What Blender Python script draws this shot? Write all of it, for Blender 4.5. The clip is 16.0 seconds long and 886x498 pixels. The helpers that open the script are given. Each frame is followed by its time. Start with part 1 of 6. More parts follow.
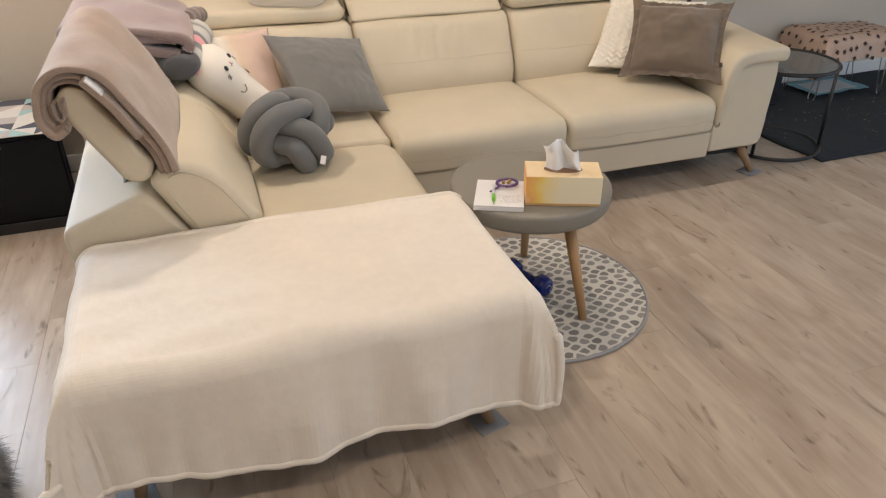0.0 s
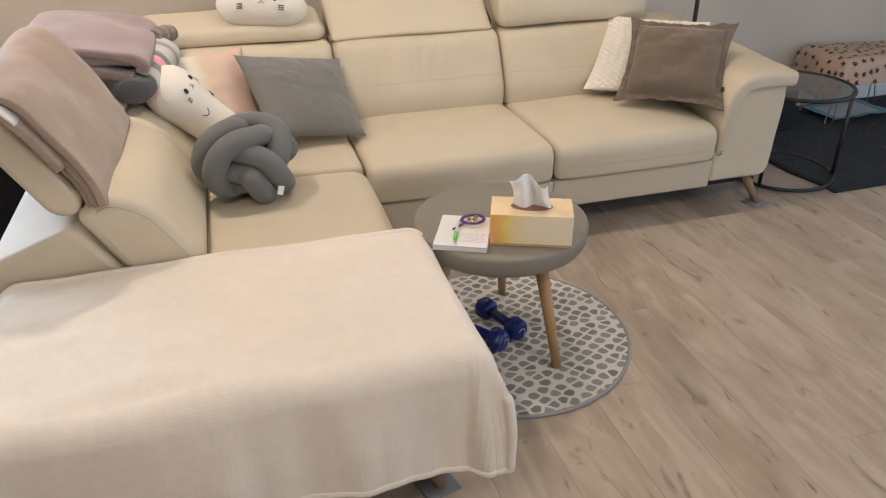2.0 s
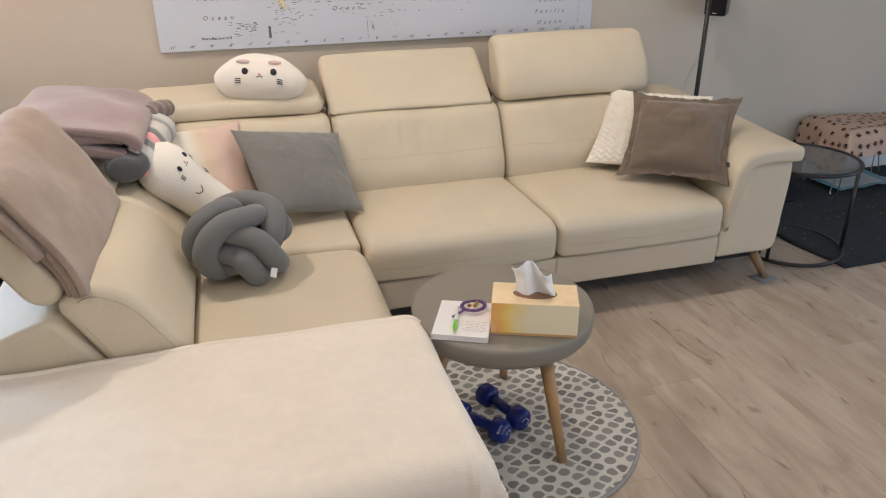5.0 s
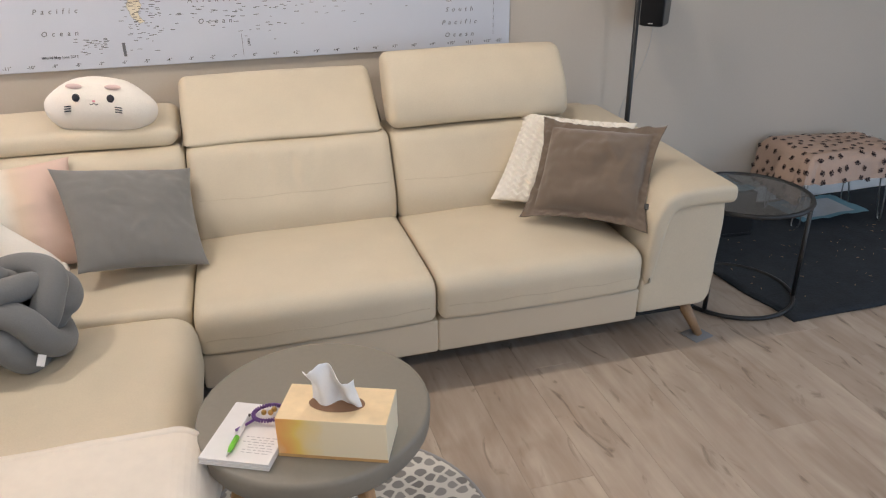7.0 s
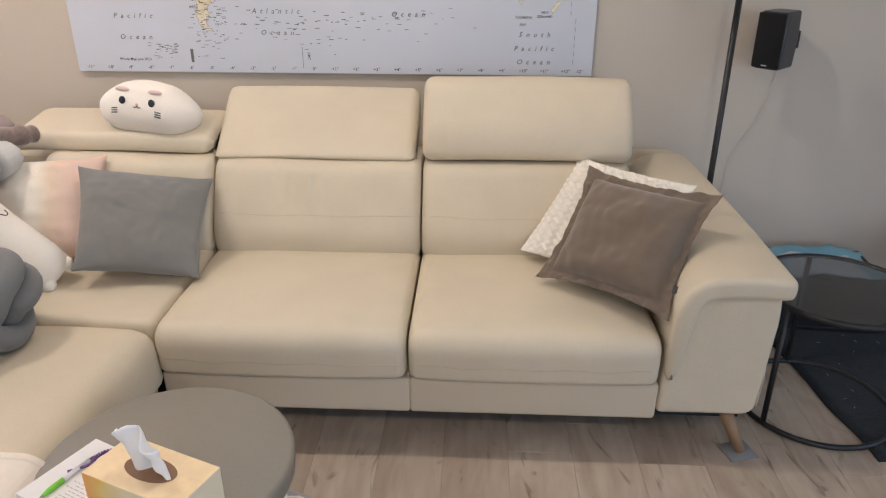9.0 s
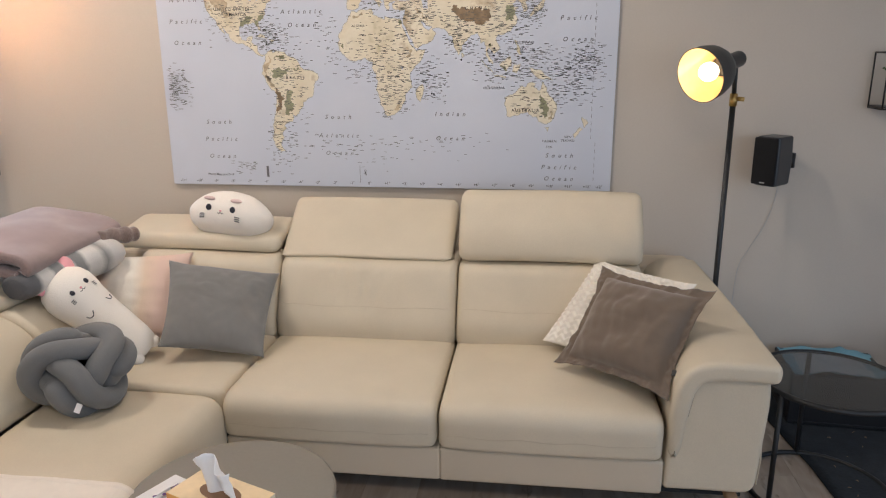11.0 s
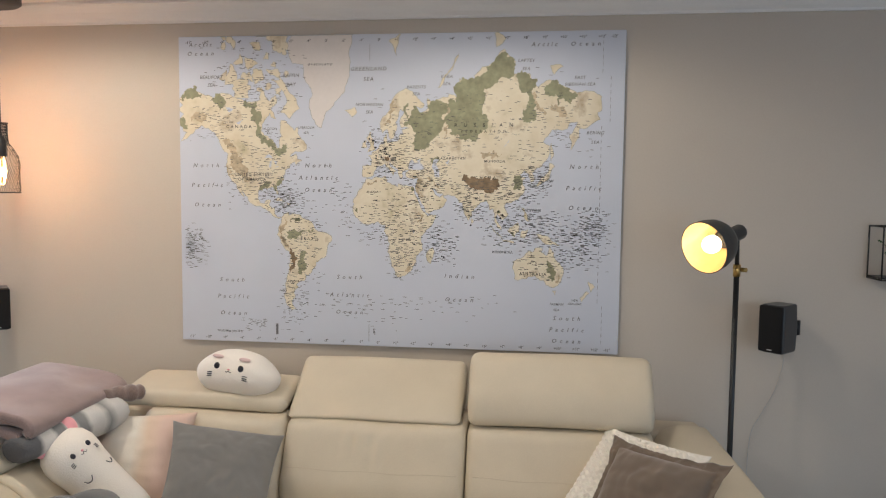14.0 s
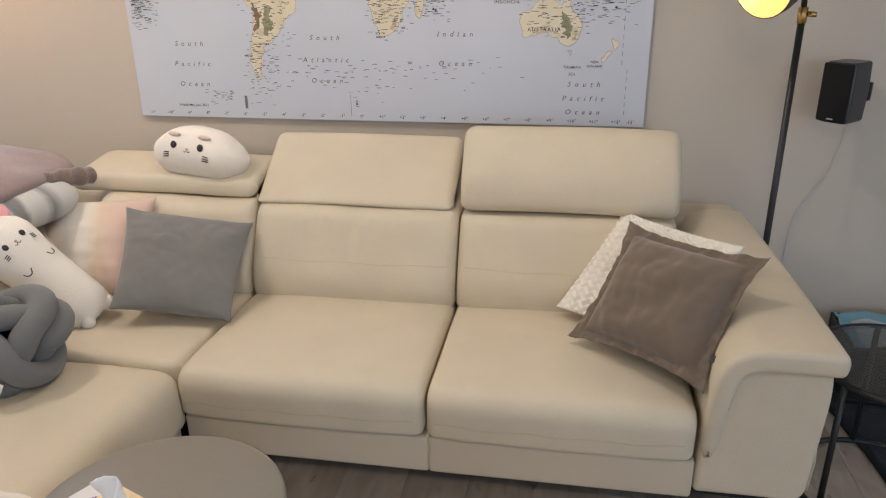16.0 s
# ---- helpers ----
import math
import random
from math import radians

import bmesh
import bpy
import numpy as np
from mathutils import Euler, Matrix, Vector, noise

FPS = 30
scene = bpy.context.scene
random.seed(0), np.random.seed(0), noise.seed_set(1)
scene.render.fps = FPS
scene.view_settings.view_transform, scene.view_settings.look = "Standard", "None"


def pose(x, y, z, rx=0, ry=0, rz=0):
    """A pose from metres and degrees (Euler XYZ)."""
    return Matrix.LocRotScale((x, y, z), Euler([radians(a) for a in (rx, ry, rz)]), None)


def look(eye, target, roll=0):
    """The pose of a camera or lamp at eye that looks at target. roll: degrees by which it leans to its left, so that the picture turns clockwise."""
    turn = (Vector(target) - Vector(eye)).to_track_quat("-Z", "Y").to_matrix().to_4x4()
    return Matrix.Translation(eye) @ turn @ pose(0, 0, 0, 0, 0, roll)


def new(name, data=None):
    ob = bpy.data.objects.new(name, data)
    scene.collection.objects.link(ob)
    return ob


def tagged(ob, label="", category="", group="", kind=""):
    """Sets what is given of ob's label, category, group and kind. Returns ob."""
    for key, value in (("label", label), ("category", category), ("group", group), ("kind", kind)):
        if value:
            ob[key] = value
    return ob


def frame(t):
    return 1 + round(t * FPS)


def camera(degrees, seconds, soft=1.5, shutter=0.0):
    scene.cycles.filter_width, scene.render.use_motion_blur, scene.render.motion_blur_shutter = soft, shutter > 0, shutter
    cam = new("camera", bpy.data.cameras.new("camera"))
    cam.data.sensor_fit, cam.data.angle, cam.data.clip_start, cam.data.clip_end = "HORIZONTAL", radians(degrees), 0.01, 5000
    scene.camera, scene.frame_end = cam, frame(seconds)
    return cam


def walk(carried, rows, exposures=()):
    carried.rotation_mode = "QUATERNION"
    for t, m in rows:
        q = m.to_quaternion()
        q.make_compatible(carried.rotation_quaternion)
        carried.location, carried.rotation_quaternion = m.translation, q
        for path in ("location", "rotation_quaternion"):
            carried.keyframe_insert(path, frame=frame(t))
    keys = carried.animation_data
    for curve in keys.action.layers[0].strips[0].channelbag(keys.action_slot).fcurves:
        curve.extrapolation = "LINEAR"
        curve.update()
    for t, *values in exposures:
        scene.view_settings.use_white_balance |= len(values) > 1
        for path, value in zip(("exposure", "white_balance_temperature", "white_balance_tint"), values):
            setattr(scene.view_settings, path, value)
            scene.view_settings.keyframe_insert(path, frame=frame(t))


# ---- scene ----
from mathutils.bvhtree import BVHTree

cam = camera(62.7, 16.0, soft=1.2)
PATH = [
    (0, (-0.007, -3.589, 1.415), (0.541, -1.948, 0.413), -0.4),
    (0.5, (0.034, -3.564, 1.443), (0.596, -1.866, 0.547), -0.6),
    (1, (0.11, -3.538, 1.466), (0.669, -1.781, 0.691), -0.7),
    (1.5, (0.197, -3.512, 1.453), (0.722, -1.752, 0.661), -0.6),
    (2, (0.239, -3.465, 1.403), (0.72, -1.787, 0.427), -0.6),
    (2.5, (0.201, -3.411, 1.392), (0.642, -1.791, 0.304), -0.3),
    (3, (0.175, -3.381, 1.394), (0.574, -1.752, 0.304), -0.0),
    (3.5, (0.179, -3.369, 1.394), (0.562, -1.721, 0.329), 0.2),
    (4, (0.185, -3.369, 1.419), (0.595, -1.672, 0.443), -0.0),
    (4.2, (0.184, -3.366, 1.436), (0.618, -1.645, 0.513), -0.1),
    (6.3, (0.65, -3.255, 1.439), (1.18, -1.507, 0.623), -0.9),
    (6.5, (0.712, -3.206, 1.43), (1.22, -1.458, 0.601), -0.7),
    (7, (0.865, -3.02, 1.428), (1.344, -1.271, 0.585), -0.8),
    (7.5, (1.028, -2.901, 1.427), (1.456, -1.139, 0.583), -1.0),
    (8, (1.274, -2.842, 1.442), (1.521, -1.048, 0.592), -0.0),
    (8.2, (1.348, -2.818, 1.449), (1.511, -1.017, 0.595), 0.1),
    (10.3, (1.677, -3.035, 1.462), (1.453, -1.176, 0.761), -0.2),
    (10.5, (1.663, -3.099, 1.48), (1.433, -1.23, 0.808), -0.3),
    (11, (1.661, -3.187, 1.503), (1.424, -1.273, 0.975), -0.3),
    (11.5, (1.652, -3.203, 1.56), (1.41, -1.251, 1.198), -0.0),
    (12, (1.621, -3.212, 1.581), (1.383, -1.243, 1.324), 0.3),
    (12.5, (1.62, -3.21, 1.589), (1.371, -1.235, 1.399), 0.6),
    (13, (1.608, -3.215, 1.594), (1.366, -1.235, 1.453), 0.7),
    (13.5, (1.62, -3.214, 1.588), (1.374, -1.233, 1.47), 0.6),
    (14, (1.615, -3.206, 1.587), (1.375, -1.225, 1.443), 0.6),
    (14.5, (1.625, -3.151, 1.551), (1.389, -1.181, 1.293), 0.3),
    (15, (1.651, -3.026, 1.51), (1.406, -1.09, 1.075), -0.2),
    (15.5, (1.708, -2.884, 1.484), (1.421, -0.992, 0.902), 0.1),
    (16, (1.721, -2.742, 1.462), (1.404, -0.904, 0.74), -0.6),
]
walk(cam, [(t, look(eye, target, roll)) for t, eye, target, roll in PATH], exposures=((0.0, 0.10, 6450, 11), (1.2, 0.0, 6380, 12), (2.2, 0.08, 6300, 11), (3.2, 0.09, 6200, 10), (4.0, 0.02, 6150, 10), (8.0, 0.12, 6000, 12), (10.5, -0.04, 6000, 13), (11.5, -0.17, 6020, 12), (13.5, -0.27, 6050, 9), (14.5, -0.22, 6050, 10), (15.5, -0.13, 6080, 11), (16.0, -0.06, 6100, 11)))

# ---- world and light ----
world = bpy.data.worlds.new("world")
scene.world = world
world.use_nodes = True
wn = world.node_tree.nodes
sky = wn.new("ShaderNodeTexSky")
sky.sky_type, sky.sun_disc = "NISHITA", False
sky.sun_elevation, sky.sun_rotation = radians(38), radians(250)
world.node_tree.links.new(sky.outputs[0], wn["Background"].inputs[0])
wn["Background"].inputs[1].default_value = 0.1


def lamp(name, kind, m, energy, color, **more):
    data = bpy.data.lights.new(name, kind)
    data.energy, data.color = energy, color
    if "size" in more:
        data.shape, data.size, data.size_y = "RECTANGLE", more["size"], more["size_y"]
    if "radius" in more:
        data.shadow_soft_size = more["radius"]
    ob = new(name, data)
    ob.matrix_world = m
    return ob


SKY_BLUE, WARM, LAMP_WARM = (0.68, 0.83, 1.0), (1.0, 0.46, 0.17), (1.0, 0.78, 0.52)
# Unseen daylight openings: two follow the bluish light, the south door is assumed.
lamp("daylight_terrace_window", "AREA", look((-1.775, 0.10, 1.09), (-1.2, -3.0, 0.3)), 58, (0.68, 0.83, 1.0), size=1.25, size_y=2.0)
lamp("daylight_unseen_door", "AREA", look((3.1, -5.72, 1.40), (1.5, 0, 1.3)), 32, SKY_BLUE, size=2.8, size_y=1.5)
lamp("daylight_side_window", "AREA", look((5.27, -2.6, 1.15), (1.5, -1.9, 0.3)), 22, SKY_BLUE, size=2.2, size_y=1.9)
lamp("pendant_bulb_light", "POINT", pose(-0.685, -0.27, 1.675), 4.6, WARM, radius=0.03)
lamp("pendant_bulb_light_upper", "POINT", pose(-0.82, -0.24, 1.965), 3.2, WARM, radius=0.03)
lamp("floor_lamp_light", "POINT", pose(2.268, -0.481, 1.426), 1.5, LAMP_WARM, radius=0.03)
# Unseen ceiling spots; the first follows the shadows, the others are added fill.
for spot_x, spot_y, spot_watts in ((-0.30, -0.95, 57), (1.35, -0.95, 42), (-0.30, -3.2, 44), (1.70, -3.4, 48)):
    down = lamp("unseen_downlight_beam", "SPOT", pose(spot_x, spot_y, 2.425), spot_watts, (1.0, 0.86, 0.69), radius=0.045)
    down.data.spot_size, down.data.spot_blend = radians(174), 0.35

# ---- materials ----


def principled(name):
    m = bpy.data.materials.new(name)
    m.use_nodes = True
    return m, m.node_tree.nodes, m.node_tree.links, m.node_tree.nodes["Principled BSDF"]


def coat(name, color, rough=0.6, metal=0.0, vary=0.08, grain=60.0, bump=0.15, broad=2.5, sheen=0.0, dist=0.002, stretch=None, random_tint=0.0):
    """A surface with colour variation at a broad and a fine scale, and fine relief."""
    m, n, l, b = principled(name)
    tex = n.new("ShaderNodeTexCoord")
    vec = tex.outputs["Object"]
    if stretch:
        mp = n.new("ShaderNodeMapping")
        mp.inputs["Scale"].default_value = stretch
        l.new(vec, mp.inputs[0])
        vec = mp.outputs[0]
    big, fine = n.new("ShaderNodeTexNoise"), n.new("ShaderNodeTexNoise")
    big.inputs["Scale"].default_value, fine.inputs["Scale"].default_value = broad, grain
    big.inputs["Detail"].default_value, fine.inputs["Detail"].default_value = 4, 5
    l.new(vec, big.inputs[0])
    l.new(vec, fine.inputs[0])
    add = n.new("ShaderNodeMath")
    add.operation = "ADD"
    l.new(big.outputs[0], add.inputs[0])
    l.new(fine.outputs[0], add.inputs[1])
    last = add.outputs[0]
    if random_tint:
        info, sc = n.new("ShaderNodeObjectInfo"), n.new("ShaderNodeMath")
        sc.operation = "MULTIPLY_ADD"
        sc.inputs[1].default_value = random_tint
        l.new(info.outputs["Random"], sc.inputs[0])
        l.new(last, sc.inputs[2])
        last = sc.outputs[0]
    ramp = n.new("ShaderNodeMapRange")
    ramp.inputs["From Min"].default_value, ramp.inputs["From Max"].default_value = 0.6, 1.4 + random_tint
    ramp.inputs["To Min"].default_value, ramp.inputs["To Max"].default_value = 1 - vary, 1 + vary
    l.new(last, ramp.inputs[0])
    mul = n.new("ShaderNodeVectorMath")
    mul.operation = "SCALE"
    mul.inputs[0].default_value = color
    l.new(ramp.outputs[0], mul.inputs["Scale"])
    l.new(mul.outputs[0], b.inputs["Base Color"])
    b.inputs["Roughness"].default_value, b.inputs["Metallic"].default_value = rough, metal
    if sheen:
        b.inputs["Sheen Weight"].default_value, b.inputs["Sheen Roughness"].default_value = sheen, 0.5
    bp = n.new("ShaderNodeBump")
    bp.inputs["Strength"].default_value, bp.inputs["Distance"].default_value = bump, dist
    l.new(fine.outputs[0], bp.inputs["Height"])
    l.new(bp.outputs[0], b.inputs["Normal"])
    return m


def glow(name, color, strength):
    m, n, l, b = principled(name)
    b.inputs["Base Color"].default_value = (*color, 1)
    b.inputs["Emission Color"].default_value = (*color, 1)
    b.inputs["Emission Strength"].default_value = strength
    return m


def laminate(name):
    """Limed oak laminate: grain along the plank's length, dark knots and cracks."""
    m, n, l, b = principled(name)
    tex, info = n.new("ShaderNodeTexCoord"), n.new("ShaderNodeObjectInfo")
    off = n.new("ShaderNodeVectorMath")
    off.operation = "MULTIPLY_ADD"
    off.inputs[1].default_value = (37.0, 21.0, 5.0)
    l.new(info.outputs["Random"], off.inputs[0])
    l.new(tex.outputs["Object"], off.inputs[2])

    def noise_at(scale, factor, detail=6.0, distort=0.0):
        mp, t = n.new("ShaderNodeMapping"), n.new("ShaderNodeTexNoise")
        mp.inputs["Scale"].default_value = scale
        t.inputs["Scale"].default_value, t.inputs["Detail"].default_value, t.inputs["Distortion"].default_value = factor, detail, distort
        l.new(off.outputs[0], mp.inputs[0])
        l.new(mp.outputs[0], t.inputs[0])
        return t.outputs[0]

    grain, cloud, knots = noise_at((0.9, 9, 1), 4.0, 9, 0.4), noise_at((1.0, 3.0, 1), 2.6, 6, 1.2), noise_at((1.5, 4.6, 1), 2.4, 10, 2.2)
    ramp = n.new("ShaderNodeValToRGB")
    e = ramp.color_ramp.elements
    e[0].position, e[0].color = 0.28, (0.335, 0.255, 0.195, 1)
    e[1].position, e[1].color = 0.72, (0.535, 0.445, 0.36, 1)
    mix = n.new("ShaderNodeMath")
    mix.operation = "MULTIPLY_ADD"
    mix.inputs[1].default_value = 0.34
    l.new(grain, mix.inputs[0])
    half = n.new("ShaderNodeMath")
    half.operation = "MULTIPLY_ADD"
    half.inputs[1].default_value = 0.66
    l.new(cloud, half.inputs[0])
    rnd = n.new("ShaderNodeMath")
    rnd.operation = "MULTIPLY_ADD"
    rnd.inputs[1].default_value, rnd.inputs[2].default_value = 0.13, -0.065
    l.new(info.outputs["Random"], rnd.inputs[0])
    l.new(rnd.outputs[0], half.inputs[2])
    l.new(half.outputs[0], mix.inputs[2])
    l.new(mix.outputs[0], ramp.inputs[0])
    dark = n.new("ShaderNodeMapRange")
    dark.inputs["From Min"].default_value, dark.inputs["From Max"].default_value = 0.61, 0.78
    l.new(knots, dark.inputs[0])
    mixc = n.new("ShaderNodeMix")
    mixc.data_type = "RGBA"
    l.new(dark.outputs[0], mixc.inputs[0])
    l.new(ramp.outputs[0], mixc.inputs[6])
    mixc.inputs[7].default_value = (0.15, 0.115, 0.09, 1)
    l.new(mixc.outputs[2], b.inputs["Base Color"])
    b.inputs["Roughness"].default_value = 0.26
    bp = n.new("ShaderNodeBump")
    bp.inputs["Strength"].default_value, bp.inputs["Distance"].default_value = 0.07, 0.001
    l.new(grain, bp.inputs["Height"])
    l.new(bp.outputs[0], b.inputs["Normal"])
    return m


def pebble_print(name):
    """Cream rug pile with rows of grey pebble shapes."""
    m, n, l, b = principled(name)
    tex, vor, noi = n.new("ShaderNodeTexCoord"), n.new("ShaderNodeTexVoronoi"), n.new("ShaderNodeTexNoise")
    mp = n.new("ShaderNodeMapping")
    mp.inputs["Scale"].default_value, mp.inputs["Rotation"].default_value = (24.5, 29, 1), (0, 0, radians(-35))
    vor.voronoi_dimensions, vor.feature = "2D", "DISTANCE_TO_EDGE"
    vor.inputs["Scale"].default_value, vor.inputs["Randomness"].default_value = 1.0, 0.5
    noi.inputs["Scale"].default_value = 90
    l.new(tex.outputs["Object"], mp.inputs[0])
    l.new(mp.outputs[0], vor.inputs["Vector"])
    l.new(tex.outputs["Object"], noi.inputs[0])
    add = n.new("ShaderNodeMath")
    add.operation = "MULTIPLY_ADD"
    add.inputs[1].default_value = 0.14
    l.new(noi.outputs[0], add.inputs[0])
    l.new(vor.outputs["Distance"], add.inputs[2])
    step = n.new("ShaderNodeMapRange")
    step.inputs["From Min"].default_value, step.inputs["From Max"].default_value = 0.155, 0.215
    l.new(add.outputs[0], step.inputs[0])
    cell = n.new("ShaderNodeTexVoronoi")
    cell.voronoi_dimensions = "2D"
    cell.inputs["Scale"].default_value, cell.inputs["Randomness"].default_value = 1.0, 0.5
    l.new(mp.outputs[0], cell.inputs["Vector"])
    sep = n.new("ShaderNodeSeparateColor")
    l.new(cell.outputs["Color"], sep.inputs[0])
    blob = n.new("ShaderNodeMapRange")
    blob.inputs["From Min"].default_value, blob.inputs["From Max"].default_value = 0.47, 0.39
    l.new(cell.outputs["Distance"], blob.inputs[0])
    both = n.new("ShaderNodeMath")
    both.operation = "MULTIPLY"
    l.new(step.outputs[0], both.inputs[0])
    l.new(blob.outputs[0], both.inputs[1])
    greys = n.new("ShaderNodeValToRGB")
    greys.color_ramp.elements[0].color, greys.color_ramp.elements[1].color = (0.20, 0.19, 0.18, 1), (0.32, 0.305, 0.29, 1)
    l.new(sep.outputs[0], greys.inputs[0])
    mixc = n.new("ShaderNodeMix")
    mixc.data_type = "RGBA"
    mixc.inputs[6].default_value = (0.66, 0.63, 0.58, 1)
    l.new(both.outputs[0], mixc.inputs[0])
    l.new(greys.outputs[0], mixc.inputs[7])
    l.new(mixc.outputs[2], b.inputs["Base Color"])
    b.inputs["Roughness"].default_value = 0.95
    bp = n.new("ShaderNodeBump")
    bp.inputs["Strength"].default_value, bp.inputs["Distance"].default_value = 0.5, 0.003
    l.new(noi.outputs[0], bp.inputs["Height"])
    l.new(bp.outputs[0], b.inputs["Normal"])
    return m


def banded(name, stops, axis=0, lo=0.0, hi=1.0, rough=0.9, wobble=0.1, scale=6.0, bump=0.3, constant=False):
    """Bands of colour across one axis of the object, with wobbling edges. stops: (position, colour)."""
    m, n, l, b = principled(name)
    tex, sep, noi = n.new("ShaderNodeTexCoord"), n.new("ShaderNodeSeparateXYZ"), n.new("ShaderNodeTexNoise")
    noi.inputs["Scale"].default_value = scale
    l.new(tex.outputs["Object"], sep.inputs[0])
    l.new(tex.outputs["Object"], noi.inputs[0])
    rng = n.new("ShaderNodeMapRange")
    rng.inputs["From Min"].default_value, rng.inputs["From Max"].default_value = lo, hi
    l.new(sep.outputs[axis], rng.inputs[0])
    add = n.new("ShaderNodeMath")
    add.operation = "MULTIPLY_ADD"
    add.inputs[1].default_value = wobble
    l.new(noi.outputs[0], add.inputs[0])
    l.new(rng.outputs[0], add.inputs[2])
    ramp = n.new("ShaderNodeValToRGB")
    if constant:
        ramp.color_ramp.interpolation = "CONSTANT"
    els = ramp.color_ramp.elements
    while len(els) < len(stops):
        els.new(0.5)
    for el, (p, c) in zip(els, stops):
        el.position, el.color = p, (*c, 1)
    l.new(add.outputs[0], ramp.inputs[0])
    l.new(ramp.outputs[0], b.inputs["Base Color"])
    b.inputs["Roughness"].default_value = rough
    fine, bp = n.new("ShaderNodeTexNoise"), n.new("ShaderNodeBump")
    fine.inputs["Scale"].default_value = 150
    l.new(tex.outputs["Object"], fine.inputs[0])
    bp.inputs["Strength"].default_value, bp.inputs["Distance"].default_value = bump, 0.002
    l.new(fine.outputs[0], bp.inputs["Height"])
    l.new(bp.outputs[0], b.inputs["Normal"])
    return m


def land_print(name):
    """Printed relief colours of land: sand with olive lowlands and brown ranges."""
    m, n, l, b = principled(name)
    tex, a, c = n.new("ShaderNodeTexCoord"), n.new("ShaderNodeTexNoise"), n.new("ShaderNodeTexNoise")
    a.inputs["Scale"].default_value, a.inputs["Detail"].default_value = 7.5, 10
    c.inputs["Scale"].default_value, c.inputs["Detail"].default_value = 60, 4
    l.new(tex.outputs["Object"], a.inputs[0])
    l.new(tex.outputs["Object"], c.inputs[0])
    ramp = n.new("ShaderNodeValToRGB")
    els = ramp.color_ramp.elements
    for _ in range(3):
        els.new(0.5)
    for el, (p, col) in zip(els, ((0.22, (0.40, 0.38, 0.24)), (0.34, (0.58, 0.51, 0.34)), (0.44, (0.71, 0.63, 0.475)), (0.60, (0.76, 0.69, 0.545)), (0.74, (0.46, 0.36, 0.23)))):
        el.position, el.color = p, (*col, 1)
    add = n.new("ShaderNodeMath")
    add.operation = "MULTIPLY_ADD"
    add.inputs[1].default_value = 0.10
    l.new(c.outputs[0], add.inputs[0])
    l.new(a.outputs[0], add.inputs[2])
    sub = n.new("ShaderNodeMath")
    sub.operation = "SUBTRACT"
    sub.inputs[1].default_value = 0.02
    l.new(add.outputs[0], sub.inputs[0])
    l.new(sub.outputs[0], ramp.inputs[0])
    l.new(ramp.outputs[0], b.inputs["Base Color"])
    b.inputs["Roughness"].default_value = 0.75
    return m


def clear_glass(name, tint, rough=0.02):
    m, n, l, b = principled(name)
    b.inputs["Base Color"].default_value = (*tint, 1)
    b.inputs["Roughness"].default_value, b.inputs["Transmission Weight"].default_value, b.inputs["IOR"].default_value = rough, 1.0, 1.45
    return m


WALL_PAINT = coat("greige_wall_paint", (0.56, 0.50, 0.43), 0.75, vary=0.03, grain=140, bump=0.12, broad=1.2)
CEIL_PAINT = coat("ceiling_paint", (0.80, 0.78, 0.75), 0.8, vary=0.02, grain=120, bump=0.06)
TRIM_PAINT = coat("white_trim_paint", (0.80, 0.79, 0.77), 0.5, vary=0.02, grain=120, bump=0.04)
OAK_FLOOR = laminate("limed_oak_laminate")
SUBFLOOR = coat("dark_joint", (0.10, 0.08, 0.065), 0.8)
LEATHER = coat("cream_leather", (0.625, 0.545, 0.415), 0.54, vary=0.07, grain=300, bump=0.45, broad=6.0, dist=0.0014)
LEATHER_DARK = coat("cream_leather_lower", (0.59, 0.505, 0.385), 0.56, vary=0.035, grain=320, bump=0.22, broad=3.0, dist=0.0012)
SEAM = coat("seam_thread", (0.56, 0.475, 0.355), 0.8)
# Darker than the leather: paints the shadow line in the arm band's crease.
WELT_SHADE = coat("welt_crease_shade", (0.25, 0.205, 0.15), 0.8)
UNDERSIDE = coat("black_underlining", (0.02, 0.02, 0.02), 0.95)
BEECH = coat("varnished_beech", (0.46, 0.27, 0.125), 0.38, vary=0.14, grain=90, bump=0.1, stretch=(3, 3, 0.25))
WALNUT = coat("brown_stained_wood", (0.30, 0.185, 0.10), 0.42, vary=0.15, grain=90, bump=0.1, stretch=(3, 3, 0.25))
FELT = coat("grey_felt", (0.25, 0.25, 0.26), 0.95, vary=0.12, grain=200, bump=0.4)
FLEECE = coat("ivory_fleece", (0.80, 0.72, 0.625), 0.95, vary=0.045, grain=38, bump=0.30, broad=9, sheen=0.25, dist=0.004)
TAUPE = coat("taupe_fleece", (0.325, 0.24, 0.19), 0.9, vary=0.2, grain=200, bump=0.35, broad=16, sheen=0.4, dist=0.002)
PLUSH_TAUPE = coat("taupe_plush", (0.20, 0.145, 0.125), 0.95, vary=0.35, grain=160, bump=0.6, broad=20, sheen=0.4, dist=0.004)
MAUVE = coat("mauve_plush", (0.285, 0.21, 0.20), 0.95, vary=0.18, grain=180, bump=0.5, broad=14, sheen=0.4, dist=0.003)
GREY_VELVET = coat("grey_velvet", (0.185, 0.178, 0.167), 0.88, vary=0.08, grain=330, bump=0.25, broad=7, sheen=0.3)
GREY_JERSEY = coat("grey_jersey", (0.160, 0.162, 0.163), 0.92, vary=0.08, grain=260, bump=0.35, broad=5, sheen=0.15)
